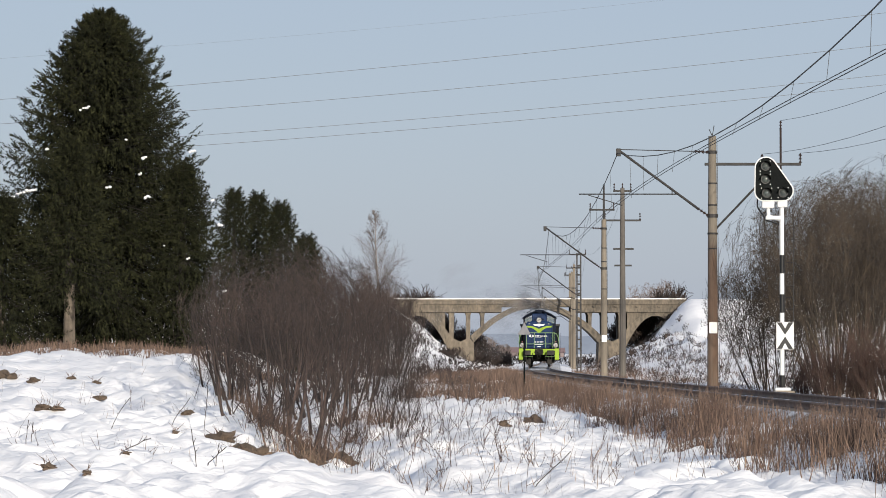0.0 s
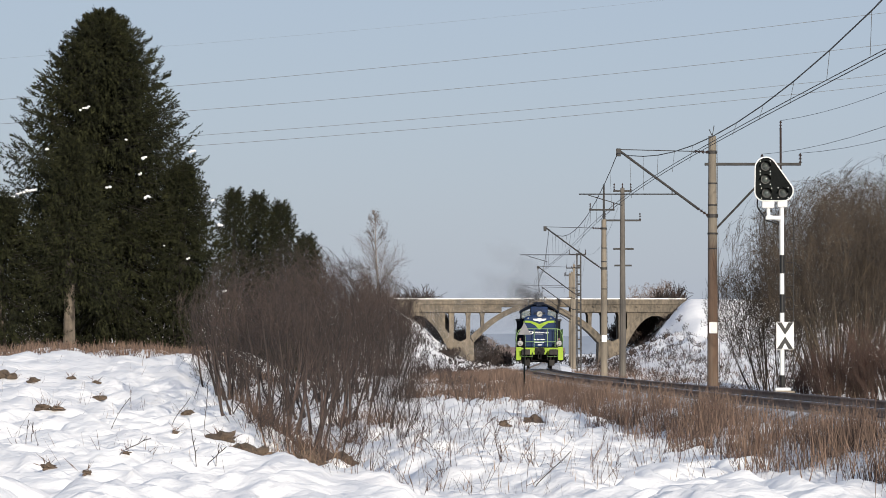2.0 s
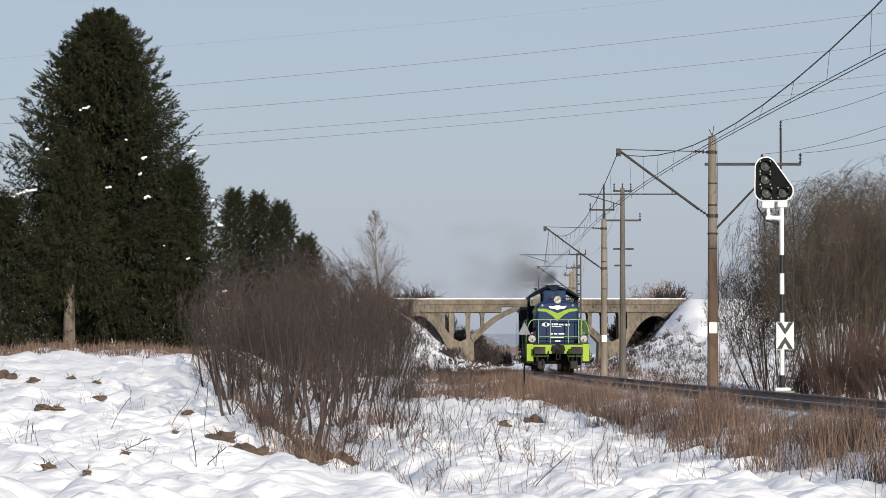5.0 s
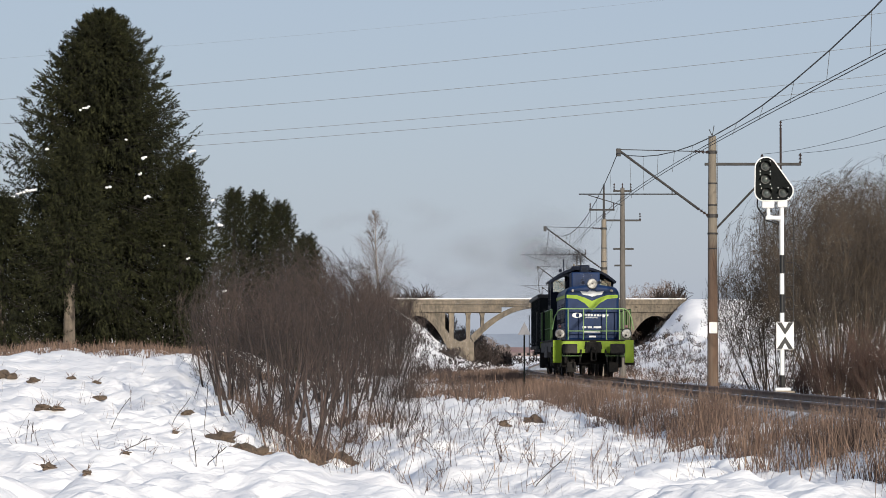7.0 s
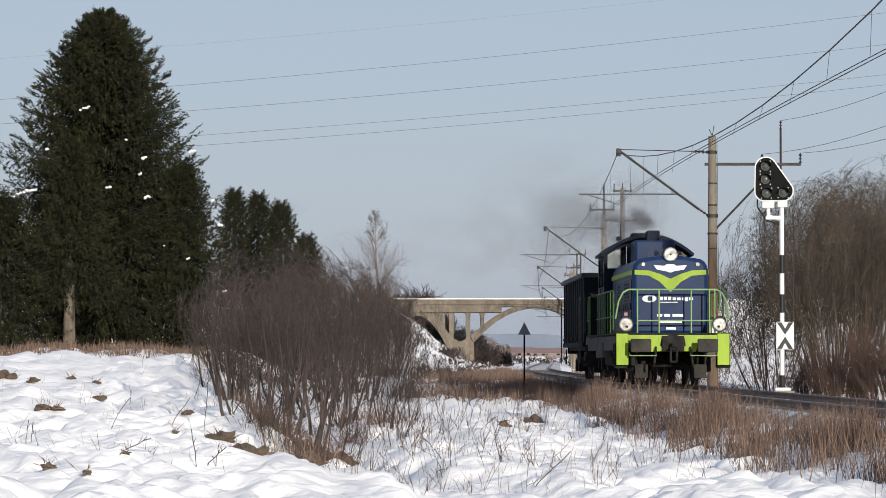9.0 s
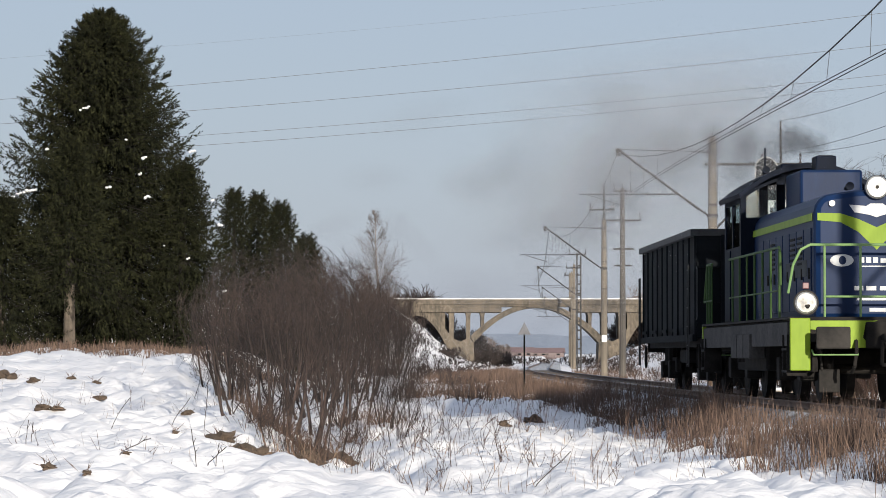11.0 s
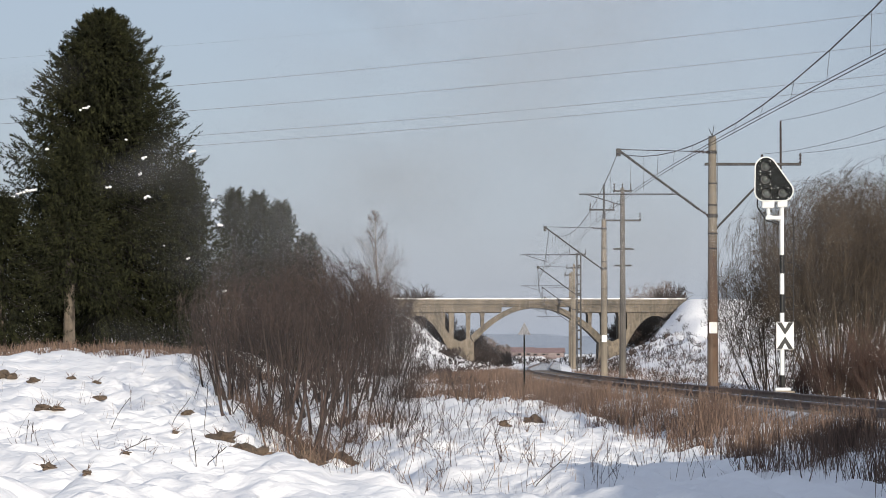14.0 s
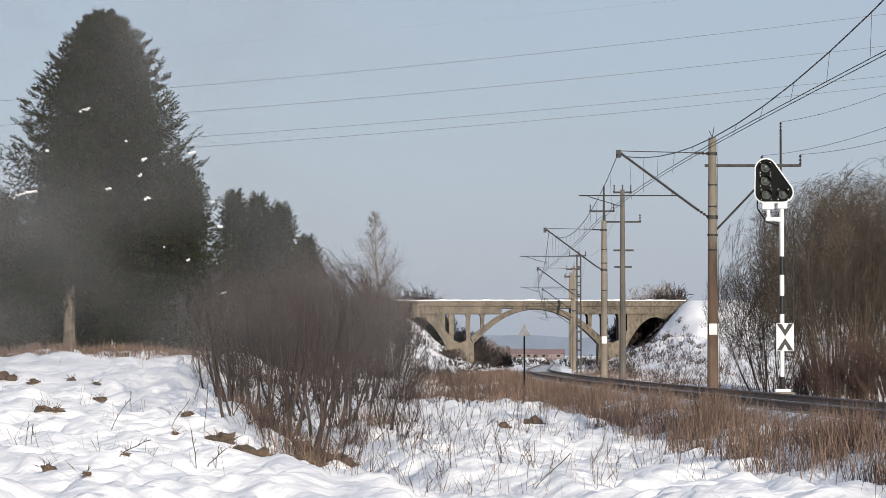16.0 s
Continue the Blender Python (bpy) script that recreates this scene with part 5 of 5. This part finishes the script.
for _i, (_x, _y, _h, _w, _n) in enumerate(((-4.1, 73, 3.1, 1.3, 7), (-3.5, 68, 4.0, 1.55, 8), (-2.75, 59, 3.6, 1.65, 10), (-2.3, 56, 1.9, 0.9, 5), (-2.75, 72, 4.4, 1.7, 9),
                                           (-2.5, 82, 4.1, 2.0, 11), (-2.9, 97, 3.8, 2.0, 11), (-3.1, 120, 4.1, 2.2, 12), (-4.9, 86, 3.9, 2.1, 9), (-5.2, 102, 4.4, 2.4, 10), (-3.9, 108, 4.7, 2.4, 11))):
    shrub(_x, _y, _h, _w, 40 + _i, _n, TWIG, "leafless dark brown shrub with dense twigs on the bank", 5, 4, group="shrubs on the bank", spread_a=0.5, base_w=0.28, extra=-1, fine=0.000034, dome=1.05, thin=1.05, single=_i < 5, low=0.62)
for _i, (_x, _y, _h, _w, _n) in enumerate(((-0.9, 62, 1.5, 0.6, 8), (-1.1, 68, 1.8, 0.7, 9), (-0.75, 75, 1.7, 0.7, 8), (-1.0, 88, 2.2, 0.9, 9), (-1.3, 100, 2.4, 1.0, 9))):
    shrub(_x, _y, _h, _w, 60 + _i, _n, TWIG, "thin leafless sapling clump rising from the snow", 4, 3, group="sapling clumps", spread_a=0.34, fine=0.00003, thin=0.6)
for _i, (_x, _y, _h, _w, _n) in enumerate(((-3.6, 185, 6.0, 2.6, 22), (-3.0, 215, 5.2, 2.4, 20), (-5.2, 195, 6.2, 3.0, 22), (-3.3, 245, 4.6, 2.0, 16))):
    shrub(_x, _y, _h, _w, 70 + _i, _n, TWIG, "leafless brown thicket near the bridge", 5, 3, group="thicket near the bridge", dome=1.1, extra=0, fine=0.000032, thin=0.6)
birch(-3.68, 190, 9.3, 1.75, 81)
for _i, (_x, _y, _h, _w, _n) in enumerate(((12.6, 107, 7.5, 3.6, 40), (15.0, 112, 8.2, 3.6, 40), (11.6, 119, 5.6, 2.6, 26), (13.9, 120, 8.2, 3.3, 34))):
    shrub(_x, _y, _h, _w, 90 + _i, _n, WILLOW, "large leafless willow shrub with upright twigs beside the track", 5, 4, "bare_willow", group="willows by the signal", spread_a=0.47, straight=-0.1, base_w=0.2, extra=-1, fine=0.000036, dome=1.1, thin=0.55, single=True)
for _i, (_x, _y, _h, _w, _n) in enumerate(((11.3, 96, 1.9, 1.1, 60), (12.2, 95, 2.3, 1.3, 70), (13.1, 94.5, 2.2, 1.3, 70), (10.5, 99, 1.5, 0.8, 40))):
    shrub(_x, _y, _h, _w, 100 + _i, _n, REDTWIG, "low reddish-brown leafless bush at the willow's foot", 4, 3, "red_twig_bush", group="red bushes", spread_a=0.26, thin=0.5, fine=0.00003)
for _i, (_x, _y, _h, _w, _n) in enumerate(((4.6, 425, 3.6, 2.6, 22), (7.0, 432, 3.0, 2.4, 20), (25.6, 438, 9.6, 3.0, 20), (28.6, 442, 10.0, 3.2, 20))):
    shrub(_x, _y, _h, _w, 110 + _i, _n, FAR_TWIG, "leafless tree behind the bridge", 5, 3, "bare_tree", "tree", group="trees behind the bridge", extra=-1, dome=1.1)


for _i, (_x, _y, _h, _w, _n) in enumerate(((-6.5, 398, 1.6, 2.4, 30), (-3.6, 396, 2.0, 2.4, 30), (22.4, 391, 4.6, 2.4, 34), (24.4, 390, 4.2, 2.2, 34), (20.6, 393, 4.4, 2.2, 30), (-2.6, 391, 4.4, 2.4, 34), (-0.4, 392, 4.2, 2.0, 30), (-0.8, 400, 3.0, 2.6, 36), (1.6, 402, 3.4, 2.4, 30), (3.6, 398, 3.4, 2.4, 30), (5.4, 402, 2.6, 2.2, 26), (0.9, 340, 1.3, 1.2, 16), (7.2, 408, 1.9, 2.0, 24), (26.5, 400, 4.4, 3.0, 36))):
    shrub(_x, _y, _h, _w, 140 + _i, _n, TWIG, "dense dark leafless thicket round the bridge's piers", 4, 4, group="thicket round the bridge", fine=0.00006, extra=-1)


def build_brush():
    """Low scrub scattered over the slopes beside the line."""
    rng = np.random.default_rng(120)
    sets = []
    def scatter(n, fx, fy, hh):
        for _ in range(n):
            y = rng.uniform(*fy)
            x = float(track_x(y)) + rng.uniform(*fx)
            h = rng.uniform(*hh)
            P = branch_set(rng, int(rng.integers(3, 7)), h, h * 0.6, 3, 0, 3, 0.4, extra=0)
            o = np.array([x, y, gz(x, y)])
            sets.append((P[0] + o, P[1] + o, np.maximum(P[2] * 0.6, 0.000034 * y), np.maximum(P[3] * 0.6, 0.00003 * y)))
    scatter(75, (4.0, 9.0), (115, 330), (0.6, 1.6))
    scatter(45, (8.0, 18.0), (150, 340), (0.5, 1.2))
    scatter(110, (-22.0, -7.0), (190, 372), (0.6, 1.9))
    scatter(200, (-17.0, -5.5), (255, 378), (0.25, 0.9))
    scatter(110, (-9.0, -4.8), (85, 260), (0.5, 1.4))
    scatter(40, (8.5, 15.0), (335, 383), (0.5, 1.3))
    scatter(95, (4.5, 14.0), (180, 330), (0.3, 0.9))
    for _ in range(60):
        y = rng.uniform(420, 620)
        x, h = rng.uniform(0, 0.045) * y, rng.uniform(1.0, 2.2)
        P = branch_set(rng, 6, h, h * 0.9, 3, 0, 3, 0.4)
        o = np.array([x, y, gz(x, y)])
        sets.append((P[0] + o, P[1] + o, np.maximum(P[2], 0.022), np.maximum(P[3], 0.018)))
    me = tubes(*[np.concatenate([s[i] for s in sets]) for i in range(4)], 3)
    tagged(mesh_part("scrub", me, TWIG), "sparse leafless scrub on the snowy slopes", "scrub", kind="stuff")


build_brush()


# ---------------------------------------------------------------- grass and stalks
def grass(name, xs, ys, hs, material, label, width=0.008, lean=0.22, seed=1):
    rng = np.random.default_rng(seed)
    n = len(xs)
    base = np.stack([xs, ys, ground_z(xs, ys) - 0.04], 1)
    tip = base + np.stack([rng.normal(0, lean, n) * hs, rng.normal(0, lean, n) * hs, hs * rng.uniform(0.7, 1.05, n)], 1)
    return tagged(mesh_part(name, blades(base, tip, np.full(n, width) * rng.uniform(0.6, 1.4, n)), material), label, "dry grass", kind="stuff")


def build_grass():
    rng = np.random.default_rng(200)
    # the strip of tall dead grass along the line
    n = 19000
    y = 31 + (260 - 31) * rng.uniform(0, 1, n) ** 1.15
    off = -(2.1 + (1.4 + 1.9 * sstep(y, 60, 120)) * rng.beta(1.3, 2.0, n))
    clump = 0.5 + 0.5 * wobble(off * 2.0, y * 0.55, 11.0) + 0.35 * wobble(off, y * 0.17, 3.0)
    keep = (rng.uniform(0, 1, n) < np.clip(clump * 1.25 - 0.12, 0.02, 1)) & ((y > 105) | (rng.uniform(0, 1, n) < np.where(y > 62, 0.28, 0.15)))
    y, off = y[keep], off[keep]
    x = track_x(y) + off
    hs = rng.uniform(0.2, 0.62, len(y)) * (0.75 + 0.5 * wobble(off * 1.5, y * 0.4, 2.0)) + 0.1
    grass("tall_dry_grass", x, y, hs, STRAW, "tall reddish-brown dead grass along the track", 0.007, seed=2)
    # grass at the very edge of the ballast
    n = 9500
    y = 34 + 180 * rng.uniform(0, 1, n) ** 1.2
    x = track_x(y) - rng.uniform(1.5, 2.7, n)
    hs = rng.uniform(0.2, 0.72, n) * (0.85 + 0.5 * vnoise(x * 0.8, y * 0.35, 16))
    ok = vnoise(x * 0.9, y * 0.3, 17) > -0.3
    grass("trackside_grass", x[ok], y[ok], hs[ok], STRAW, "thin dead grass at the edge of the ballast", 0.007, seed=10)
    # the broad dead meadow beside the far curve
    n = 13000
    y = rng.uniform(92, 225, n)
    x = track_x(y) - 2.0 - 5.2 * rng.beta(1.1, 1.6, n)
    hs = rng.uniform(0.25, 0.75, n) * (0.8 + 0.35 * vnoise(x * 0.9, y * 0.25, 12))
    ok = vnoise(x * 0.6, y * 0.12, 13) + 0.5 * vnoise(x * 1.9, y * 0.4, 33) > rng.uniform(-0.7, 0.2, n)
    grass("dead_meadow_grass", x[ok], y[ok], hs[ok], STRAW, "dense reddish-brown dead grass beside the curve", 0.012, seed=9)
    # tall tangled grass on the slope of the near track bed
    n = 17000
    y = 41 + 80 * rng.uniform(0, 1, n) ** 1.25
    off = 1.75 + (0.85 + 0.9 * sstep(y, 45, 90)) * rng.beta(1.2, 1.6, n)
    x = track_x(y) - off
    tuft = vnoise(x * 1.1, y * 0.3, 31) + 0.6 * vnoise(x * 2.6, y * 0.8, 32)
    ok = tuft > rng.uniform(-0.25, 0.75, n)
    hs = rng.uniform(0.25, 0.8, n) * (0.8 + 0.3 * tuft)
    grass("trackside_tussocks", x[ok], y[ok], np.clip(hs[ok], 0.12, 0.95), STRAW, "dense tangled reddish-brown grass on the track bed's slope", 0.0042, 0.2, seed=14)
    # clumps nearer the camera
    cx, cy, ch = [], [], []
    for _ in range(46):
        yy = rng.uniform(33, 80)
        o = -rng.uniform(2.3, 3.6)
        m = int(rng.integers(30, 110))
        cx.append(track_x(yy) + o + rng.normal(0, 0.16, m)), cy.append(yy + rng.normal(0, 0.3, m)), ch.append(rng.uniform(0.22, 0.72, m))
    grass("dry_grass_clumps", np.concatenate(cx), np.concatenate(cy), np.concatenate(ch), STRAW, "clumps of reddish-brown dead grass beside the track", 0.005, 0.16, seed=3)
    # reddish grass under the spruces
    n = 12000
    x, y = rng.uniform(-17, -6.5, n), rng.uniform(112, 140, n)
    grass("grass_under_spruces", x, y, rng.uniform(0.12, 0.5, n), STRAW, "reddish dead grass under the spruces", 0.012, seed=4)
    # sparse stalks on the meadow and the bank
    n = 2600
    y = 40 + 90 * rng.uniform(0, 1, n) ** 1.6
    x = rng.uniform(-1, 1, n) * 0.14 * y
    ok = (np.abs(x - track_x(y)) > 2.4) & (rng.uniform(0, 1, n) < np.where(x < bank_x(y) - 0.6, 0.16, 1.0))
    grass("weed_stalks", x[ok], y[ok], rng.uniform(0.12, 0.55, ok.sum()), PALE_STRAW, "sparse dry weed stalks sticking out of the snow", 0.004, 0.28, seed=5)
    # right-hand verge
    n = 7000
    y = rng.uniform(60, 260, n)
    x = track_x(y) + rng.uniform(2.4, 6.5, n)
    grass("verge_grass", x, y, rng.uniform(0.12, 0.5, n), STRAW, "low dead grass on the far side of the track", 0.008, seed=6)

    n = 9000
    y = rng.uniform(120, 345, n)
    x = track_x(y) + rng.uniform(3.5, 15, n)
    ok = vnoise(x * 0.7, y * 0.12, 35) > -0.1
    grass("slope_grass", x[ok], y[ok], rng.uniform(0.15, 0.55, ok.sum()), STRAW, "dead grass tufts on the snowy slope", 0.012, 0.3, seed=15)


build_grass()


def clod(x, y, w, seed):
    """A ragged lump of turf laid bare, with dead blades on it."""
    rng = np.random.default_rng(seed)
    c = empty("turf_clod", pose(x, y, gz(x, y) + 0.02), "lump of bare brown turf in the snow", "turf clod", "turf clods")
    bm = bmesh.new()
    bmesh.ops.create_icosphere(bm, subdivisions=3, radius=w)
    for v in bm.verts:
        v.co = Vector((v.co.x * 1.4, v.co.y, v.co.z * 0.75)) * (1 + 1.1 * noise.noise(v.co * (1.6 / w) + Vector((seed * 2.3, 0, 0))))
    part("earth", bm, EARTH, c)
    n = int(150 * w) + 3
    base = np.stack([rng.normal(0, w * 0.8, n), rng.normal(0, w * 0.6, n), rng.uniform(0, w * 0.5, n)], 1)
    tip = base + np.stack([rng.normal(0, 0.12, n), rng.normal(0, 0.12, n), rng.uniform(-0.05, 0.22, n)], 1)
    mesh_part("grass_tuft", blades(base, tip, np.full(n, 0.006)), STRAW, c)
    return c


# ---------------------------------------------------------------- distance
def build_distance():
    """Low wooded hills and a few roofs beyond the bridge."""
    rng = np.random.default_rng(300)
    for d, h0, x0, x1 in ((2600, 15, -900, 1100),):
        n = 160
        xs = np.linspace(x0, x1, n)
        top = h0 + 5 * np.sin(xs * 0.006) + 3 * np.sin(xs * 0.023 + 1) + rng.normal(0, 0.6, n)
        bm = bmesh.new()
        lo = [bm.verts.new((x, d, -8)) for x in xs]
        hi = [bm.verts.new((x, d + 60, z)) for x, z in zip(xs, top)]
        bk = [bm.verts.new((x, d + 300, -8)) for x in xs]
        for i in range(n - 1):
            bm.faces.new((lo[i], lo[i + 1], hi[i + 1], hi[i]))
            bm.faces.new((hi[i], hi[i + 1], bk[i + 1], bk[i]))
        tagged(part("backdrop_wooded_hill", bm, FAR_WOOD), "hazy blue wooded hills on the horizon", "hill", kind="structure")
    for x, y, w, dd, hh in ((22, 1000, 9, 8, 2.0), (27, 1010, 8, 8, 1.8), (31, 1040, 12, 8, 2.0)):
        z = gz(x, y)
        hse = empty("farmhouse", pose(x, y, z), "far low farmhouse with a red roof beyond the bridge", "house", "far farmhouses")
        part("wall", boxes((-w / 2, w / 2, -dd / 2, dd / 2, -1, hh * 0.6)), PLASTER, hse)
        part("roof", prism([(-dd / 2 - 0.4, hh * 0.6), (dd / 2 + 0.4, hh * 0.6), (0, hh * 1.35)], 0, -w / 2 - 0.4, w / 2 + 0.4), RED_ROOF, hse)
        for k in (-0.3, 0.05, 0.35):
            part("window", boxes((w * k - 0.5, w * k + 0.5, -dd / 2 - 0.05, -dd / 2 + 0.02, hh * 0.2, hh * 0.45)), BOARD, hse)


build_distance()
for _i, (_x, _y, _w) in enumerate(((-3.5, 54.2, 0.1), (-3.25, 53.0, 0.11), (-2.85, 50.2, 0.12), (-2.27, 55.6, 0.12), (-1.94, 59.5, 0.18), (-2.1, 58.6, 0.13), (-7.32, 62.1, 0.085), (-7.05, 62.1, 0.07), (-4.48, 59.5, 0.06), (-4.62, 39.8, 0.05), (-9.62, 79.7, 0.07), (-7.13, 70.4, 0.075), (-3.8, 40.8, 0.025), (-4.45, 56.3, 0.03), (-4.01, 38.2, 0.03),
                                   (-10.59, 82.5, 0.14), (1.21, 68, 0.08), (1.88, 70, 0.11), (-9.02, 82.3, 0.06), (-8.37, 81.8, 0.06))):
    clod(_x, _y, _w * (1.7 if _i < 6 else 1.15), _i)


def stalk(x, y, dx, dz, seed):
    """One long dry stem leaning out of the snow, with a few side shoots."""
    rng = random.Random(seed)
    s = empty("dry_stalk", pose(x, y, gz(x, y)), "long thin dry weed stem leaning out of the snow", "weed stem", "lone weed stems")
    top = Vector((dx, rng.uniform(-0.1, 0.1), dz))
    pts = [Vector((0, 0, -0.1))] + [top * (k / 5) + Vector((rng.gauss(0, 0.008), 0, rng.gauss(0, 0.006))) for k in range(1, 6)]
    bm = chain(pts, 0.0055, 5)
    part("stem", bm, TWIG, s)
    for k in (2, 3, 4):
        if rng.random() < 0.6:
            part("side_shoot", rod(bmesh.new(), pts[k], pts[k] + Vector((rng.uniform(-0.08, 0.08), 0, rng.uniform(0.04, 0.1))), 0.004, 0.002, 4), TWIG, s)


for _i, _r in enumerate(((-5.57, 56.7, 0.34, 0.5), (-2.92, 40.3, -0.06, 0.44), (-4.05, 57.4, 0.08, 0.84), (-2.71, 40.5, 0.035, 0.28), (-2.83, 40.5, 0.24, 0.23), (-4.6, 57.2, 0.34, 0.47),
                         (-6.33, 52.2, 0.02, 0.3), (-5.93, 48.3, 0.04, 0.33), (-3.93, 40.7, 0.44, 0.19), (1.04, 41.3, 0.52, 0.48))):
    stalk(*_r, 500 + _i)


def build_weeds():
    """Small branched dry weeds standing in the snow of the meadow."""
    rng = np.random.default_rng(400)
    sets = []
    for k in range(260):
        y = 40 + 60 * rng.uniform(0, 1) ** 1.3
        x = rng.uniform(-0.03, 0.12) * y if k < 215 else rng.uniform(-0.13, -0.03) * y
        if abs(x - float(track_x(y))) < 2.3:
            continue
        h = rng.uniform(0.25, 0.85) if k < 215 else rng.uniform(0.12, 0.4)
        P = branch_set(rng, int(rng.integers(1, 4)), h, h * 0.35, 2 if h < 0.5 else 3, 0, 2, 0.35)
        f = h / max(P[1][:, 2].max(), 0.1)
        o = np.array([x, y, gz(x, y)])
        sets.append((P[0] * f + o, P[1] * f + o, P[2] * 0 + 0.0034, P[3] * 0 + 0.0022))
    me = tubes(*[np.concatenate([s[i] for s in sets]) for i in range(4)], 3)
    tagged(mesh_part("dry_weeds", me, REDTWIG), "scattered dry branched weeds sticking out of the snow", "weeds", kind="stuff")
    # dead grass round the feet of the shrubs
    xs, ys = [], []
    for x, y in ((-2.9, 58), (-2.4, 56), (-3.3, 62), (-3.8, 66), (-2.1, 57), (-2.6, 60), (-1.7, 66), (-1.2, 72), (-2.2, 74)):
        m = 260
        xs.append(x + rng.normal(0, 0.28, m)), ys.append(y + rng.normal(0, 0.8, m))
    xs, ys = np.concatenate(xs), np.concatenate(ys)
    grass("grass_under_shrubs", xs, ys, rng.uniform(0.15, 0.7, len(xs)), STRAW, "tangled dead grass at the feet of the shrubs", 0.006, 0.35, seed=8)


build_weeds()
# ---------------------------------------------------------------- smoke
SPEED, START = 18.0, 250.6


def nose_y(t):
    """Distance of the locomotive's front buffers at t seconds."""
    return START - SPEED * t + 0.07 * max(0.0, t - 9.0) ** 2


def puff_mesh(seed):
    bm = bmesh.new()
    bmesh.ops.create_icosphere(bm, subdivisions=3, radius=1.0)
    for v in bm.verts:
        v.co = v.co * (1 + 0.10 * noise.noise(v.co * 1.7 + Vector((seed * 3.1, 0, 0))))
        v.co.y *= 0.5
    me = bpy.data.meshes.new("puff")
    bm.to_mesh(me)
    bm.free()
    for p in me.polygons:
        p.use_smooth = True
    return me


PUFF_MESH = [puff_mesh(k) for k in range(4)]


def build_smoke():
    """Rigid puffs: (object, time of leaving the stack or age, drift, kind)."""
    rng = random.Random(77)
    made = []
    sets = {}
    for name, m in (("fresh_puff", DENSE_SMOKE), ("exhaust_puff", SMOKE), ("smoke_puff", HAZE), ("veil_puff", VEIL)):
        sets[name] = [me.copy() for me in PUFF_MESH]
        for me in sets[name]:
            me.materials.append(m)
    for k in range(34):       # the dense start of the plume, carried along with the stack
        a = 0.012 + 0.02 * k + 0.0013 * k * k
        ob = tagged(new("exhaust_puff", sets["fresh_puff" if k < 14 else "exhaust_puff"][k % 4]), "dark sooty puff of diesel exhaust above the stack", "smoke", "exhaust puffs")
        s = 0.22 + 0.72 * a
        ob.scale = (s * rng.uniform(1, 1.4), s, s * rng.uniform(0.8, 1.1))
        made.append((ob, a, Vector((rng.gauss(0, 0.03 + 0.5 * a), 0, rng.gauss(0, 0.03 + 0.36 * a))), "fresh"))
    for k in range(150):      # puffs that leave the stack one after another and spread
        te = (-6.0 + k * 0.19 if k < 80 else 8.0 + (k - 80) * 0.043) + rng.uniform(-0.06, 0.06)
        ob = tagged(new("smoke_puff", sets["smoke_puff" if k < 80 else "veil_puff"][k % 4]), "thin grey puff of diesel smoke drifting off the track", "smoke", "smoke puffs")
        g = 1.0 if k < 80 else 1.7
        ob.scale = (g * rng.uniform(1.8, 3.1), 0.6, g * rng.uniform(0.85, 1.2))
        made.append((ob, te, Vector((max(-1.6, min(1.6, rng.gauss(0, 1))), rng.gauss(0, 1), max(-1.9, min(1.9, rng.gauss(0, 1))))), "free"))
    return made


PUFFS = build_smoke()


def motions():
    steps = [0.5 * k for k in range(33)]
    for ob, back in ((LOCO, 0.0), (WAGON_OB, 14.3)):
        rows = []
        for t in steps:
            y = nose_y(t) + back
            mid = y + 7.0
            xm, head = track_at(mid)
            a = math.radians(head)
            rows.append((t, pose(xm + 7.0 * math.cos(a), mid + 7.0 * math.sin(a), 0, 0, 0, head)))
        walk(ob, rows)
    for sets, r in ((LOCO_SETS, 0.55), (WAGON_SETS, 0.46)):
        for w in sets:
            x = w.matrix_basis.translation.x
            walk(w, [(k / 30, pose(x, 0, r, 0, math.degrees((START - nose_y(k / 30)) / r) % 360, 0)) for k in range(481)])
    # smoke: inside the hood until it is blown out, then rising, spreading and drifting off to the left
    for ob, te, drift, kind in PUFFS:
        rows = []
        if kind == "fresh":
            for t in steps:
                y = nose_y(t - te) + 7.2
                rows.append((t, pose(float(track_x(y)) - 1.2 * te + drift.x, y, 4.42 + 0.95 * te ** 0.7 + drift.z, 0, 25 * t, 0)))
        else:
            x0, y0 = float(track_x(nose_y(te) + 7.2)), nose_y(te) + 7.2
            times = sorted({0.0, 16.0, *[0.5 * k for k in range(1, 32)], *[round(te + d, 2) for d in (-0.05, 0.0, 0.12, 0.3, 0.6) if 0 < te + d < 16]})
            for t in times:
                a = t - te
                if a <= 0:
                    y = nose_y(t) + 5.6
                    rows.append((t, pose(float(track_x(y)), y, 2.4, 0, 0, 90)))
                else:
                    spread_r = 0.12 + 0.46 * a ** 0.8
                    x = x0 - (0.4 * a + 0.045 * a ** 3) + drift.x * spread_r
                    z = 4.55 + 0.45 * a ** 0.7 + drift.z * spread_r * 1.6 - 0.08 * max(0.0, a - 2) ** 2
                    swing = max(0.0, 1 - a / 1.6)
                    rows.append((t, pose(x, y0 + drift.y * spread_r - 0.4 * a, max(z, 1.2), 0, 28 * drift.y * (1 - swing), 90 * swing)))
        walk(ob, rows)


motions()
